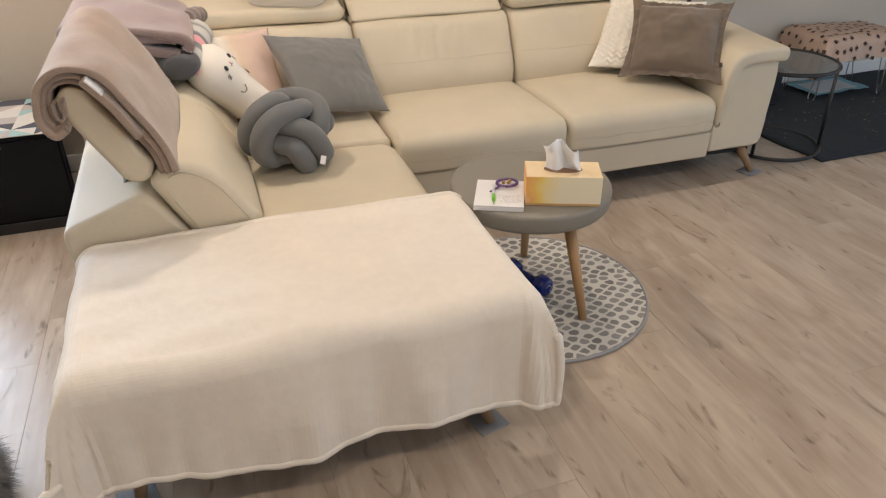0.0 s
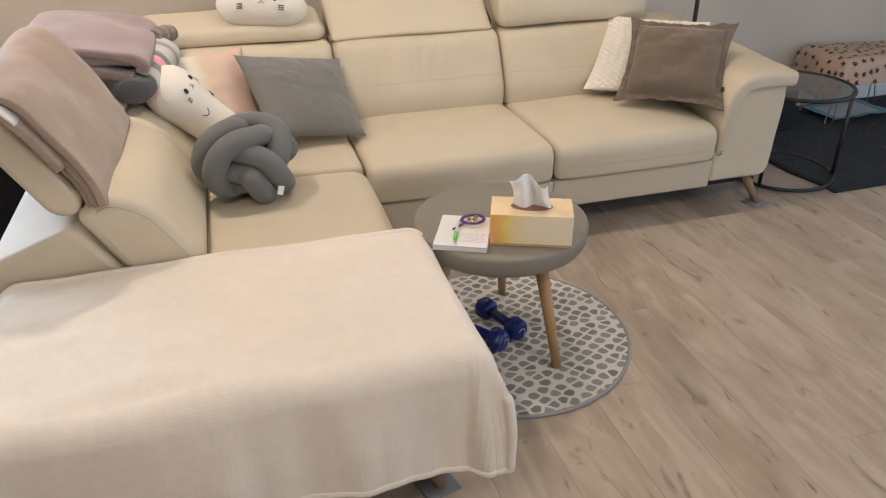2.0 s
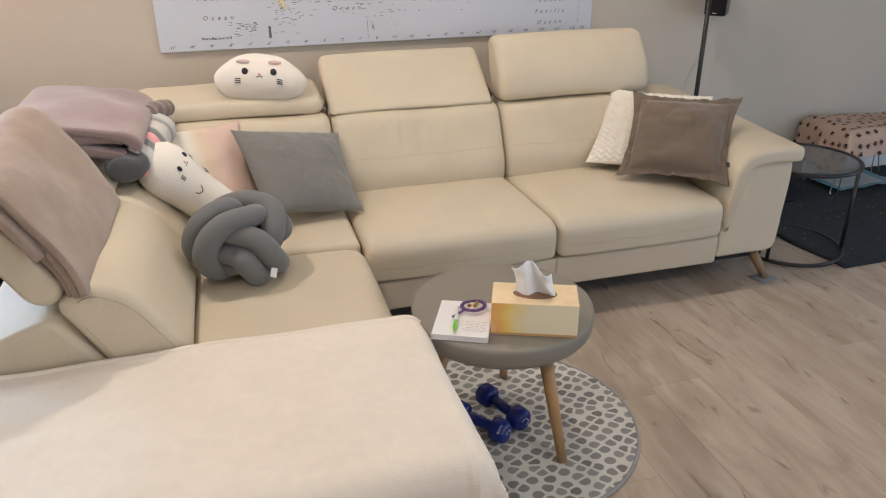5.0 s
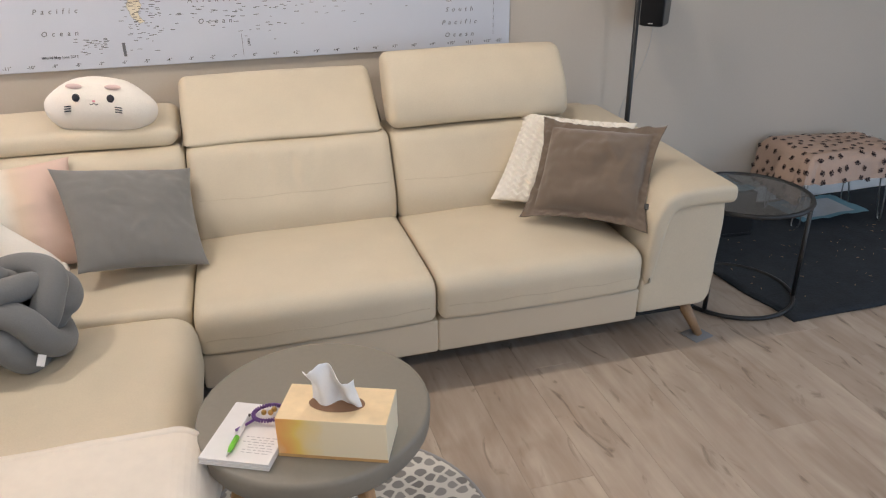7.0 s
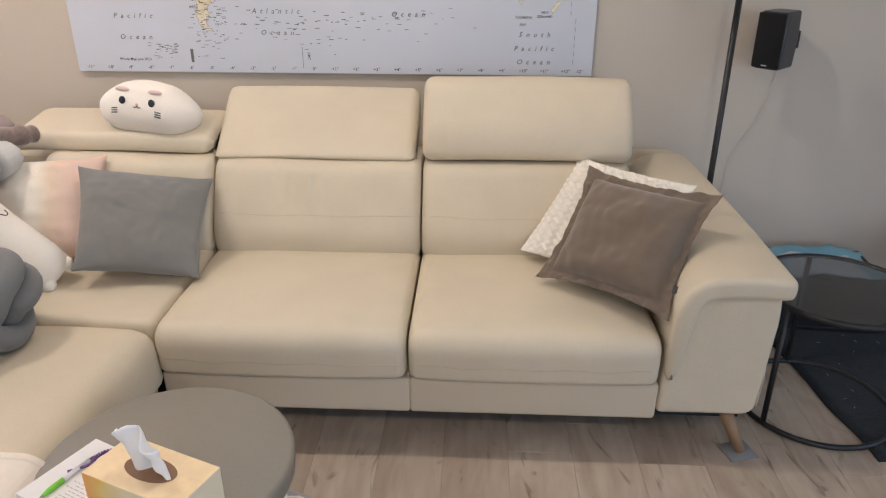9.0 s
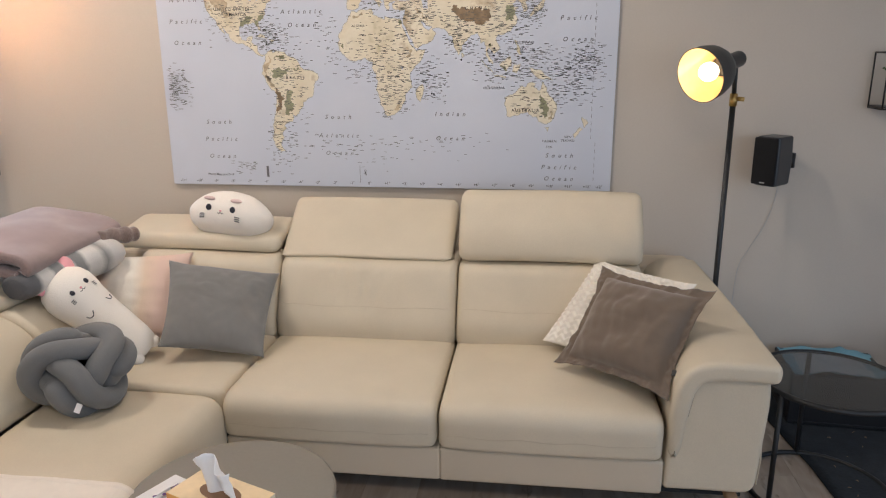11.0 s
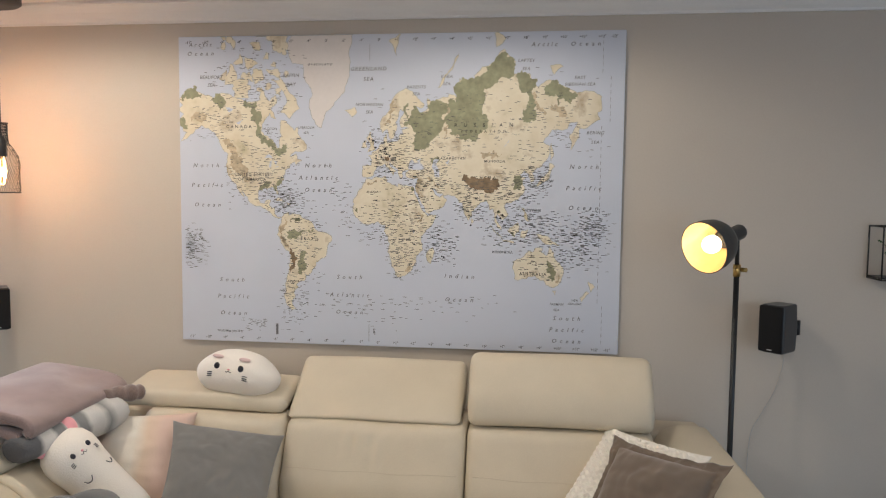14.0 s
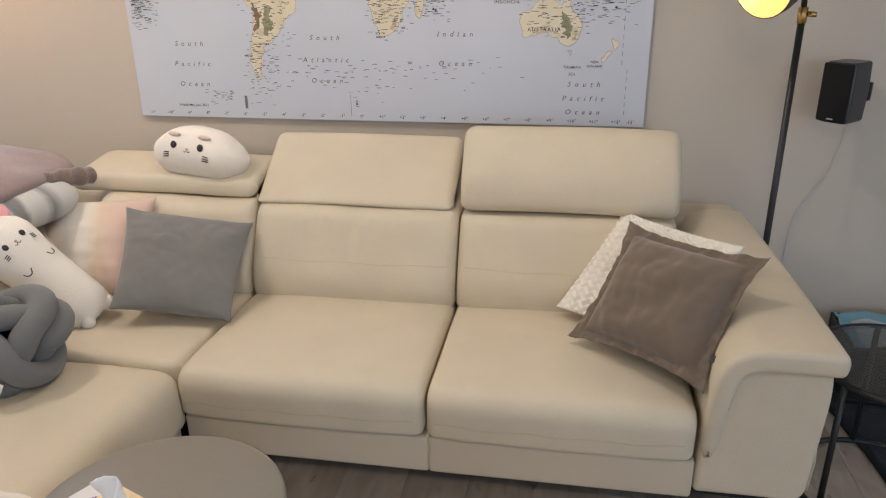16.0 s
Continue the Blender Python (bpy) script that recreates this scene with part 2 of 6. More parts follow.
BROWN_VELVET = coat("taupe_brown_velvet", (0.155, 0.115, 0.083), 0.8, vary=0.09, grain=300, bump=0.25, broad=6, sheen=0.4)
WHITE_KNIT = coat("white_ruched_cotton", (0.85, 0.81, 0.74), 0.9, vary=0.04, grain=200, bump=0.3)
PLUSH_WHITE = coat("white_plush", (0.86, 0.80, 0.72), 0.95, vary=0.03, grain=190, bump=0.5, sheen=0.2, dist=0.003)
PLUSH_PINK = coat("pink_plush", (0.82, 0.38, 0.41), 0.95, vary=0.05, grain=190, bump=0.4, sheen=0.2)
PLUSH_BLUSH = coat("pale_pink_plush", (0.75, 0.57, 0.54), 0.95, vary=0.05, grain=190, bump=0.4)
THREAD_BLACK = coat("black_embroidery", (0.018, 0.018, 0.028), 0.5)
CONCRETE = coat("taupe_concrete", (0.238, 0.215, 0.180), 0.48, vary=0.05, grain=90, bump=0.06)
BLACK_METAL = coat("black_powder_coat", (0.014, 0.014, 0.015), 0.42, vary=0.1, grain=300, bump=0.06)
BLACK_PLASTIC = coat("black_plastic", (0.012, 0.012, 0.014), 0.38, vary=0.1, grain=300, bump=0.08)
BLACK_GLOSS = coat("black_gloss_panel", (0.003, 0.0035, 0.007), 0.07, vary=0.1, bump=0.0)
SPEAKER_SATIN = coat("satin_charcoal_plastic", (0.035, 0.036, 0.04), 0.34, vary=0.1, grain=300, bump=0.05)
GRILLE = coat("black_grille_cloth", (0.005, 0.005, 0.006), 0.95, vary=0.2, grain=500, bump=0.3)
BLACK_GLOSS.node_tree.nodes["Principled BSDF"].inputs["Specular IOR Level"].default_value = 0.22
GREY_MARK = coat("pale_grey_print", (0.45, 0.45, 0.45), 0.6)
BRASS = coat("brass", (0.55, 0.37, 0.13), 0.3, metal=1.0, vary=0.1)
STEEL = coat("steel", (0.5, 0.5, 0.5), 0.3, metal=1.0)
SHADE_OUT = coat("dark_grey_shade", (0.07, 0.068, 0.066), 0.42, metal=0.3)
SHADE_IN = coat("gold_shade_lining", (0.70, 0.49, 0.23), 0.45, metal=0.5)
BULB = glow("bulb_glow", (1.0, 0.80, 0.50), 6)
FILAMENT = glow("filament_glow", (1.0, 0.45, 0.14), 26)
AMBER = clear_glass("amber_glass", (1.0, 0.78, 0.50))
SMOKED = clear_glass("smoked_glass", (0.30, 0.33, 0.36), 0.0)
CANVAS = coat("map_ocean_print", (0.585, 0.615, 0.70), 0.75, vary=0.045, grain=400, bump=0.12, broad=4)
LAND = land_print("map_land_print")
ICE = coat("map_ice_print", (0.70, 0.655, 0.63), 0.75, vary=0.04, broad=12)
COAST = coat("map_coast_print", (0.30, 0.30, 0.24), 0.75, vary=0.3, grain=60)
INK = coat("map_ink", (0.018, 0.018, 0.02), 0.7)
INK_FAINT = coat("map_ink_faint", (0.105, 0.105, 0.10), 0.7)
INK_SOFT = coat("map_ink_soft", (0.15, 0.15, 0.165), 0.7)
BLUE_VINYL = coat("blue_vinyl", (0.004, 0.016, 0.16), 0.22, vary=0.12, grain=120, bump=0.04)
CARD_TISSUE = banded("tissue_box_print", ((0.10, (0.86, 0.72, 0.50)), (0.26, (0.86, 0.42, 0.12)), (0.42, (0.88, 0.64, 0.16)), (0.62, (0.86, 0.75, 0.53)), (1.0, (0.86, 0.76, 0.56))), 0, -0.13, 0.11, 0.5, 0.35, 14, 0.03)
CARD_TOP = coat("tissue_box_top", (0.86, 0.66, 0.40), 0.5, vary=0.08, broad=14, bump=0.02)
CARD_EDGE = coat("tissue_box_edge", (0.60, 0.36, 0.15), 0.55)
CARD_DARK = coat("tissue_box_inside", (0.25, 0.14, 0.08), 0.8)
TISSUE = coat("tissue_paper", (0.90, 0.90, 0.91), 0.9, vary=0.02, grain=220, bump=0.2)
PAPER = coat("white_paper", (0.80, 0.78, 0.78), 0.8, vary=0.03)
PEN_GREEN = coat("lime_plastic", (0.20, 0.62, 0.05), 0.3)
PEN_WHITE = coat("white_plastic", (0.75, 0.76, 0.78), 0.3)
SCRIBBLE = coat("faint_pencil", (0.42, 0.40, 0.43), 0.8)
LILAC = coat("purple_cord", (0.16, 0.075, 0.27), 0.4, vary=0.3, grain=200)
RUG_PRINT = pebble_print("pebble_rug")
RUG_BIND = coat("grey_rug_binding", (0.33, 0.32, 0.32), 0.95, grain=220, bump=0.5)
DARK_FELT = coat("dark_blue_grey_felt", (0.017, 0.022, 0.029), 0.97, vary=0.35, grain=90, bump=0.7, broad=16, dist=0.004)
PAW_FLEECE = coat("peach_fleece", (0.51, 0.37, 0.295), 0.95, vary=0.08, grain=170, bump=0.4)
PAW_PRINT = coat("dark_paw_print", (0.045, 0.030, 0.03), 0.95)
PAD_BLUE = coat("pale_blue_pad", (0.18, 0.36, 0.45), 0.7, vary=0.08, broad=14)
PAD_WHITE = coat("white_pad", (0.52, 0.55, 0.58), 0.9)
CORK = coat("cork", (0.36, 0.23, 0.13), 0.9, vary=0.2, grain=120, bump=0.4)
LEAF = coat("green_leaf", (0.045, 0.11, 0.035), 0.6, vary=0.3, grain=30)
FUR = coat("grey_fur", (0.19, 0.185, 0.185), 0.9, vary=0.35, grain=40, sheen=0.3)
STRIPE = banded("grey_white_stripe", ((0.0, (0.11, 0.11, 0.115)), (0.13, (0.15, 0.15, 0.155)), (0.17, (0.62, 0.60, 0.57)), (0.24, (0.62, 0.60, 0.57)), (0.27, (0.22, 0.22, 0.22)), (0.33, (0.22, 0.22, 0.22)), (0.36, (0.64, 0.62, 0.59)), (0.42, (0.64, 0.62, 0.59)), (0.45, (0.22, 0.22, 0.22)), (0.51, (0.24, 0.24, 0.235)), (0.55, (0.64, 0.62, 0.59)), (0.66, (0.60, 0.58, 0.55)), (0.72, (0.27, 0.27, 0.265)), (0.80, (0.60, 0.59, 0.57))), 1, -0.28, 0.28, 0.95, 0.03, 30, 0.9)
PASTEL = banded("pastel_stripe", ((0.0, (0.66, 0.50, 0.41)), (0.30, (0.62, 0.46, 0.385)), (0.40, (0.76, 0.69, 0.60)), (0.58, (0.78, 0.72, 0.63)), (0.68, (0.72, 0.57, 0.44)), (0.80, (0.70, 0.52, 0.44))), 0, -0.24, 0.22, 0.95, 0.06, 7, 0.3)
HARLEQUIN = [coat("cream_cloth", (0.50, 0.45, 0.38), 0.9), coat("mint_cloth", (0.26, 0.37, 0.34), 0.9), coat("charcoal_cloth", (0.05, 0.045, 0.05), 0.9), coat("sand_cloth", (0.36, 0.30, 0.25), 0.9)]

# ---- building blocks ----


def thing(name, label, category, m=None, group="", kind=""):
    ob = new(name)
    if m is not None:
        ob.matrix_world = m
    return tagged(ob, label, category, group, kind)


def finish(bm, name, mats, smooth=True):
    me = bpy.data.meshes.new(name)
    flat = [f.tag for f in bm.faces]
    bmesh.ops.recalc_face_normals(bm, faces=bm.faces[:])
    for f, keep in zip(bm.faces, flat):
        f.smooth = smooth and not keep
    bm.to_mesh(me)
    bm.free()
    for mt in mats if isinstance(mats, (list, tuple)) else (mats,):
        me.materials.append(mt)
    return me


def part(name, bm, material, parent, label="", smooth=True, m=None):
    """One mesh object under a thing or a part. The mesh is in the parent's space."""
    ob = new(name, finish(bm, name, material, smooth))
    ob.parent = parent
    if m is not None:
        ob.matrix_basis = m
    return tagged(ob, label)


def solo(name, bm, material, label, category, group="", kind="", m=None, smooth=True):
    ob = new(name, finish(bm, name, material, smooth))
    if m is not None:
        ob.matrix_world = m
    return tagged(ob, label, category, group, kind)


def box(bm, lo, hi, bevel=0.0, seg=2, mat_index=0):
    r = bmesh.ops.create_cube(bm, size=1.0)
    for v in r["verts"]:
        for i in range(3):
            v.co[i] = (lo[i] + hi[i]) / 2 + v.co[i] * (hi[i] - lo[i])
    faces = {f for v in r["verts"] for f in v.link_faces}
    for f in faces:
        f.material_index = mat_index
    if bevel:
        bmesh.ops.bevel(bm, geom=list({e for f in faces for e in f.edges}), offset=bevel, segments=seg, affect="EDGES", profile=0.5)
    return bm


def soft_box(half, r, cuts=10, shape=None):
    """A box with well rounded edges and many faces, centred; shape(v) may push each point."""
    bm = bmesh.new()
    bmesh.ops.create_cube(bm, size=2.0)
    bmesh.ops.subdivide_edges(bm, edges=bm.edges[:], cuts=cuts, use_grid_fill=True)
    h = Vector(half)
    for v in bm.verts:
        q = Vector((v.co[i] * h[i] for i in range(3)))
        inner = Vector((max(-(h[i] - r), min(h[i] - r, q[i])) for i in range(3)))
        d = q - inner
        if d.length > 1e-9:
            q = inner + d.normalized() * r * max(abs(c) for c in d) / r
        v.co = shape(q) if shape else q
    return bm


def round_poly(corners, r, seg=5):
    """A closed outline with rounded corners; r a number, or one for each corner."""
    out, n = [], len(corners)
    for i in range(n):
        p, a, b = Vector(corners[i]), Vector(corners[i - 1]), Vector(corners[(i + 1) % n])
        ri = r[i] if isinstance(r, (list, tuple)) else r
        u, w = a - p, b - p
        cut = min(ri, u.length * 0.48, w.length * 0.48)
        s, e = p + u.normalized() * cut, p + w.normalized() * cut
        for k in range(seg + 1):
            t = k / seg
            out.append((1 - t) ** 2 * s + 2 * t * (1 - t) * p + t * t * e)
    return out


def refine(loop, step):
    out = []
    for i, p in enumerate(loop):
        q = loop[(i + 1) % len(loop)]
        n = max(1, int((q - p).length / step))
        out += [p.lerp(q, k / n) for k in range(n)]
    return out


def inset_loop(loop, d):
    if d == 0:
        return loop
    n, out = len(loop), []
    area = sum(loop[i].x * loop[(i + 1) % n].y - loop[(i + 1) % n].x * loop[i].y for i in range(n))
    sgn = 1 if area > 0 else -1
    for i in range(n):
        t = loop[(i + 1) % n] - loop[i - 1]
        t = t.normalized() if t.length > 1e-9 else Vector((1, 0))
        out.append(loop[i] + sgn * d * Vector((-t.y, t.x)))
    return out


def loft(loop, a, b, axis, r=0.03, step=0.05, shape=None, strip=False):
    """A cushion-like bar: the outline swept from a to b along axis, with rounded ends."""
    stations = [(a + r * (1 - math.cos(t)), r * (1 - math.sin(t))) for t in (0, math.pi / 8, math.pi / 4, 3 * math.pi / 8)]
    n = max(1, int((b - a - 2 * r) / step))
    stations += [(a + r + (b - a - 2 * r) * k / n, 0.0) for k in range(n + 1)]
    stations += [(b - (s - a), d) for s, d in reversed(stations[:4])]
    bm, rings = bmesh.new(), []
    for s, d in stations:
        ring = []
        for p in inset_loop(loop, d):
            co = Vector((s, p.x, p.y)) if axis == "x" else Vector((p.x, s, p.y))
            ring.append(bm.verts.new(shape(co) if shape else co))
        rings.append(ring)
    m = len(loop)
    for r0, r1 in zip(rings, rings[1:]):
        for i in range(m):
            bm.faces.new((r0[i], r0[(i + 1) % m], r1[(i + 1) % m], r1[i]))
    if strip:
        for ring in (rings[0], rings[-1]):
            for i in range(m // 2 - 1):
                bm.faces.new((ring[i], ring[i + 1], ring[m - 2 - i], ring[m - 1 - i]))
        return bm
    bm.faces.new(rings[0])
    bm.faces.new(rings[-1])
    bm.normal_update()
    for f in bm.faces:
        f.tag = False
    for f in bmesh.ops.triangulate(bm, faces=[f for f in bm.faces if len(f.verts) > 4])["faces"]:
        f.tag = True
    return bm


def tube(bm, pts, r, sides=8, closed=False, mat_index=0, cap=True):
    """A round bar along points; r a number or a function of 0..1."""
    pts = [Vector(p) for p in pts]
    n, rings, up = len(pts), [], None
    for i, p in enumerate(pts):
        t = (pts[(i + 1) % n] - pts[i - 1]) if closed else (pts[min(i + 1, n - 1)] - pts[max(i - 1, 0)])
        t.normalize()
        if up is None:
            up = Vector((0, 0, 1)) if abs(t.z) < 0.9 else Vector((1, 0, 0))
        up = (up - t * up.dot(t)).normalized()
        side = t.cross(up)
        rr = r(i / max(1, n - 1)) if callable(r) else r
        rings.append([bm.verts.new(p + rr * (math.cos(a) * up + math.sin(a) * side)) for a in (2 * math.pi * k / sides for k in range(sides))])
    pairs = list(zip(rings, rings[1:]))
    if closed:
        # joins the last ring to the first with the least twist
        first = rings[0]
        best = min(range(sides), key=lambda s: sum((rings[-1][k].co - first[(k + s) % sides].co).length for k in range(sides)))
        pairs.append((rings[-1], first[best:] + first[:best]))
    for r0, r1 in pairs:
        for k in range(sides):
            f = bm.faces.new((r0[k], r0[(k + 1) % sides], r1[(k + 1) % sides], r1[k]))
            f.material_index = mat_index
    if not closed and cap:
        bm.faces.new(rings[0]).material_index = mat_index
        bm.faces.new(rings[-1]).material_index = mat_index
    return bm


def ribbon(path, thick):
    """A closed outline of a cloth of some thickness along a path in the plane."""
    n, left, right = len(path), [], []
    full = thick
    for i, p in enumerate(path):
        thick = full(i) if callable(full) else full
        t = (path[min(i + 1, n - 1)] - path[max(i - 1, 0)]).normalized()
        nrm = Vector((-t.y, t.x)) * thick / 2
        left.append(p + nrm)
        right.append(p - nrm)
    return left + right[::-1]


def smooth_path(pts, n=8):
    pts = [Vector(p) for p in pts]
    out = []
    for i in range(len(pts) - 1):
        p0, p1, p2, p3 = pts[max(i - 1, 0)], pts[i], pts[i + 1], pts[min(i + 2, len(pts) - 1)]
        for k in range(n):
            t = k / n
            out.append(0.5 * ((2 * p1) + (p2 - p0) * t + (2 * p0 - 5 * p1 + 4 * p2 - p3) * t * t + (3 * p1 - p0 - 3 * p2 + p3) * t ** 3))
    return out + [pts[-1]]


def lathe(profile, seg=40):
    """A turned shape from (radius, height) points."""
    bm, rings = bmesh.new(), []
    for r, z in profile:
        rings.append([bm.verts.new((max(r, 1e-5) * math.cos(2 * math.pi * k / seg), max(r, 1e-5) * math.sin(2 * math.pi * k / seg), z)) for k in range(seg)])
    for r0, r1 in zip(rings, rings[1:]):
        for k in range(seg):
            bm.faces.new((r0[k], r0[(k + 1) % seg], r1[(k + 1) % seg], r1[k]))
    bmesh.ops.remove_doubles(bm, verts=bm.verts[:], dist=1e-4)
    return bm


def basis(centre, right, up):
    """A pose whose x runs along right and y along up; z faces out."""
    x = Vector(right).normalized()
    z = x.cross(Vector(up)).normalized()
    y = z.cross(x)
    m = Matrix((x, y, z)).transposed().to_4x4()
    m.translation = Vector(centre)
    return m


def pillow(w, h, thick, flange=0.0, n=36, seed=1, relief=None, wrinkle=0.006, dent=0.0, tuck=0.0):
    """A stuffed square cushion in its own xy plane, with pinched corners and creases."""
    bm = bmesh.new()
    grid = {}
    for side in (1, -1):
        for i in range(n + 1):
            for j in range(n + 1):
                if side < 0 and (i in (0, n) or j in (0, n)):
                    grid[side, i, j] = grid[1, i, j]
                    continue
                u, v = 2 * i / n - 1, 2 * j / n - 1
                fu, fv = w / 2 / (w / 2 + flange), h / 2 / (h / 2 + flange)
                su, sv = min(1, abs(u) / fu), min(1, abs(v) / fv)
                t = max(0.0, (1 - su ** 2.6) * (1 - sv ** 2.6)) ** 0.55
                cave = 0.09 if flange else 0.045
                pull = 1 - cave * (1 - v * v) * abs(u) ** 3 + (0.04 if flange else 0.03) * (abs(u) * abs(v)) ** 4
                pull2 = 1 - cave * (1 - u * u) * abs(v) ** 3 + (0.04 if flange else 0.03) * (abs(u) * abs(v)) ** 4
                z = side * (thick / 2 * t + 0.0025)
                k = noise.noise(Vector((u * 2.2 + seed, v * 2.2, side * 3.0)))
                k2 = noise.noise(Vector((u * 7 + seed, v * 5 - seed, side * 2.0)))
                z += side * (wrinkle * k * 1.6 + wrinkle * 0.6 * k2) * (0.3 + t)
                if dent:
                    # gathers that run in from the seams and a few long creases
                    rim = max(su, sv)
                    gather = noise.noise(Vector((u * 9 + seed if sv > su else seed, v * 9 if su >= sv else 3.0, side)))
                    crease = 1 - abs(noise.noise(Vector((u * 1.7 + v * 1.1 + seed, v * 1.9 - u * 0.8, side * 5.0)))) * 2.2
                    z -= side * dent * (0.55 * max(0, crease - 0.55) * t + 0.5 * gather * max(0, rim - 0.45) * (1 - rim) * 4 * min(1, t * 2))
                if relief:
                    z += side * relief(u, v) * min(1.0, t * 1.5)
                if flange and t == 0:
                    z += 0.013 * noise.noise(Vector((u * 5, v * 5, seed))) + 0.005 * noise.noise(Vector((u * 14, v * 14, seed)))
                grid[side, i, j] = bm.verts.new((u * (w / 2 + flange) * pull + tuck * (1 - u) * (1 - v) / 4, v * (h / 2 + flange) * pull2, z))
        for i in range(n):
            for j in range(n):
                q = [grid[side, i, j], grid[side, i + 1, j], grid[side, i + 1, j + 1], grid[side, i, j + 1]]
                bm.faces.new(q if side > 0 else q[::-1])
    return bm


def ball(bm, c, rad, mat_index=0, seg=12, rot=None):
    """An ellipsoid of half sizes rad."""
    r = bmesh.ops.create_uvsphere(bm, u_segments=seg, v_segments=max(6, seg * 2 // 3), radius=1.0)
    m = Matrix.Translation(c) @ (rot if rot else Matrix.Identity(4)) @ Matrix.Diagonal((*rad, 1)) if not isinstance(rad, (int, float)) else Matrix.Translation(c) @ Matrix.Scale(rad, 4)
    bmesh.ops.transform(bm, matrix=m, verts=r["verts"])
    for f in {f for v in r["verts"] for f in v.link_faces}:
        f.material_index = mat_index
    return r["verts"]

# ---- the room ----
X0, X1, Y0, Y1, H = -2.6, 5.2, -5.6, 0.02, 2.45
T = 0.15


def wall(name, boxes, label):
    bm = bmesh.new()
    for lo, hi in boxes:
        box(bm, lo, hi)
    return solo(name, bm, WALL_PAINT, label, "wall", kind="structure", smooth=False)


wall("wall_north", [((X0 - T, Y1, 0), (-2.45, Y1 + T, H + 0.1)), ((-1.10, Y1, 0), (X1 + T, Y1 + T, H + 0.1)), ((-2.45, Y1, 2.15), (-1.10, Y1 + T, H + 0.1)), ((-2.45, Y1, 0), (-1.10, Y1 + T, 0.03))], "greige painted wall behind the sofa with a terrace window")
wall("wall_east", [((X1, Y0 - T, 0), (X1 + T, -3.75, H + 0.1)), ((X1, -1.45, 0), (X1 + T, Y1, H + 0.1)), ((X1, -3.75, 2.15), (X1 + T, -1.45, H + 0.1)), ((X1, -3.75, 0), (X1 + T, -1.45, 0.15))], "greige painted side wall with a window opening")
wall("wall_west", [((X0 - T, Y0 - T, 0), (X0, Y1, H + 0.1))], "plain greige painted side wall by the terrace window")
wall("wall_south", [((X0, Y0 - T, 0), (1.85, Y0, H + 0.1)), ((4.75, Y0 - T, 0), (X1, Y0, H + 0.1)), ((1.85, Y0 - T, 2.2), (4.75, Y0, H + 0.1)), ((1.85, Y0 - T, 0), (4.75, Y0, 0.03))], "greige wall with a wide door opening, assumed out of view")

solo("ceiling", box(bmesh.new(), (X0, Y0, H), (X1, Y1, H + 0.1)), CEIL_PAINT, "plain white plaster ceiling", "ceiling", kind="structure", smooth=False)
cove = [Vector(p) for p in ((0.0, 2.365), (-0.012, 2.365), (-0.014, 2.375), (-0.028, 2.388), (-0.042, 2.41), (-0.066, 2.43), (-0.072, 2.436), (-0.085, 2.438), (-0.085, 2.449), (0.0, 2.449))]
bm = bmesh.new()
ends = [[bm.verts.new((x, Y1 - 0.001 + p.x, p.y)) for p in cove] for x in (X0, X1)]
for i in range(len(cove)):
    bm.faces.new((ends[0][i], ends[0][(i + 1) % len(cove)], ends[1][(i + 1) % len(cove)], ends[1][i]))
for e in ends:
    bm.faces.new(e)
solo("cornice", bm, TRIM_PAINT, "white moulded plaster cornice below the ceiling", "cornice", kind="structure", smooth=False)
bm = box(bmesh.new(), (-1.09, Y1 - 0.014, 0.001), (X1, Y1 - 0.001, 0.085), 0.004)
solo("baseboard", bm, TRIM_PAINT, "white painted baseboard along the back wall", "baseboard", kind="structure", smooth=False)


def window(name, plane, a, b, z0, z1, posts, label):
    """A framed window with panes. plane: axis and place."""
    axis, at = plane
    win = thing(name, label, "window", kind="structure")

    def bar(nm, lo, hi, mt):
        l, h = ((at - 0.03, lo[0], lo[1]), (at + 0.03, hi[0], hi[1])) if axis == "x" else ((lo[0], at - 0.03, lo[1]), (hi[0], at + 0.03, hi[1]))
        part(nm, box(bmesh.new(), l, h, 0.004), mt, win, smooth=False)

    bar("window_frame", (a, z0), (b, z0 + 0.06), TRIM_PAINT)
    bar("window_frame", (a, z1 - 0.06), (b, z1), TRIM_PAINT)
    n = posts
    for k in range(n + 1):
        c = a + 0.03 + (b - a - 0.06) * k / n
        bar("window_frame", (c - 0.03, z0 + 0.062), (c + 0.03, z1 - 0.062), TRIM_PAINT)
    return win


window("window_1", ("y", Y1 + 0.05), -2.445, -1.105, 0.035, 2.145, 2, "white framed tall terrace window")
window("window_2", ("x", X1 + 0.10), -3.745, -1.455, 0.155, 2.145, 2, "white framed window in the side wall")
# Door assumed in the unseen south wall, to let fill daylight in.
window("door_1", ("y", Y0 - 0.08), 1.86, 4.74, 0.035, 2.19, 2, "white framed sliding door, assumed out of view")

# ---- the sofa ----
sofa = thing("sectional_sofa", "cream leather corner sofa with adjustable headrests and chaise", "sofa")
SX = (0.645, 1.378, 2.098)


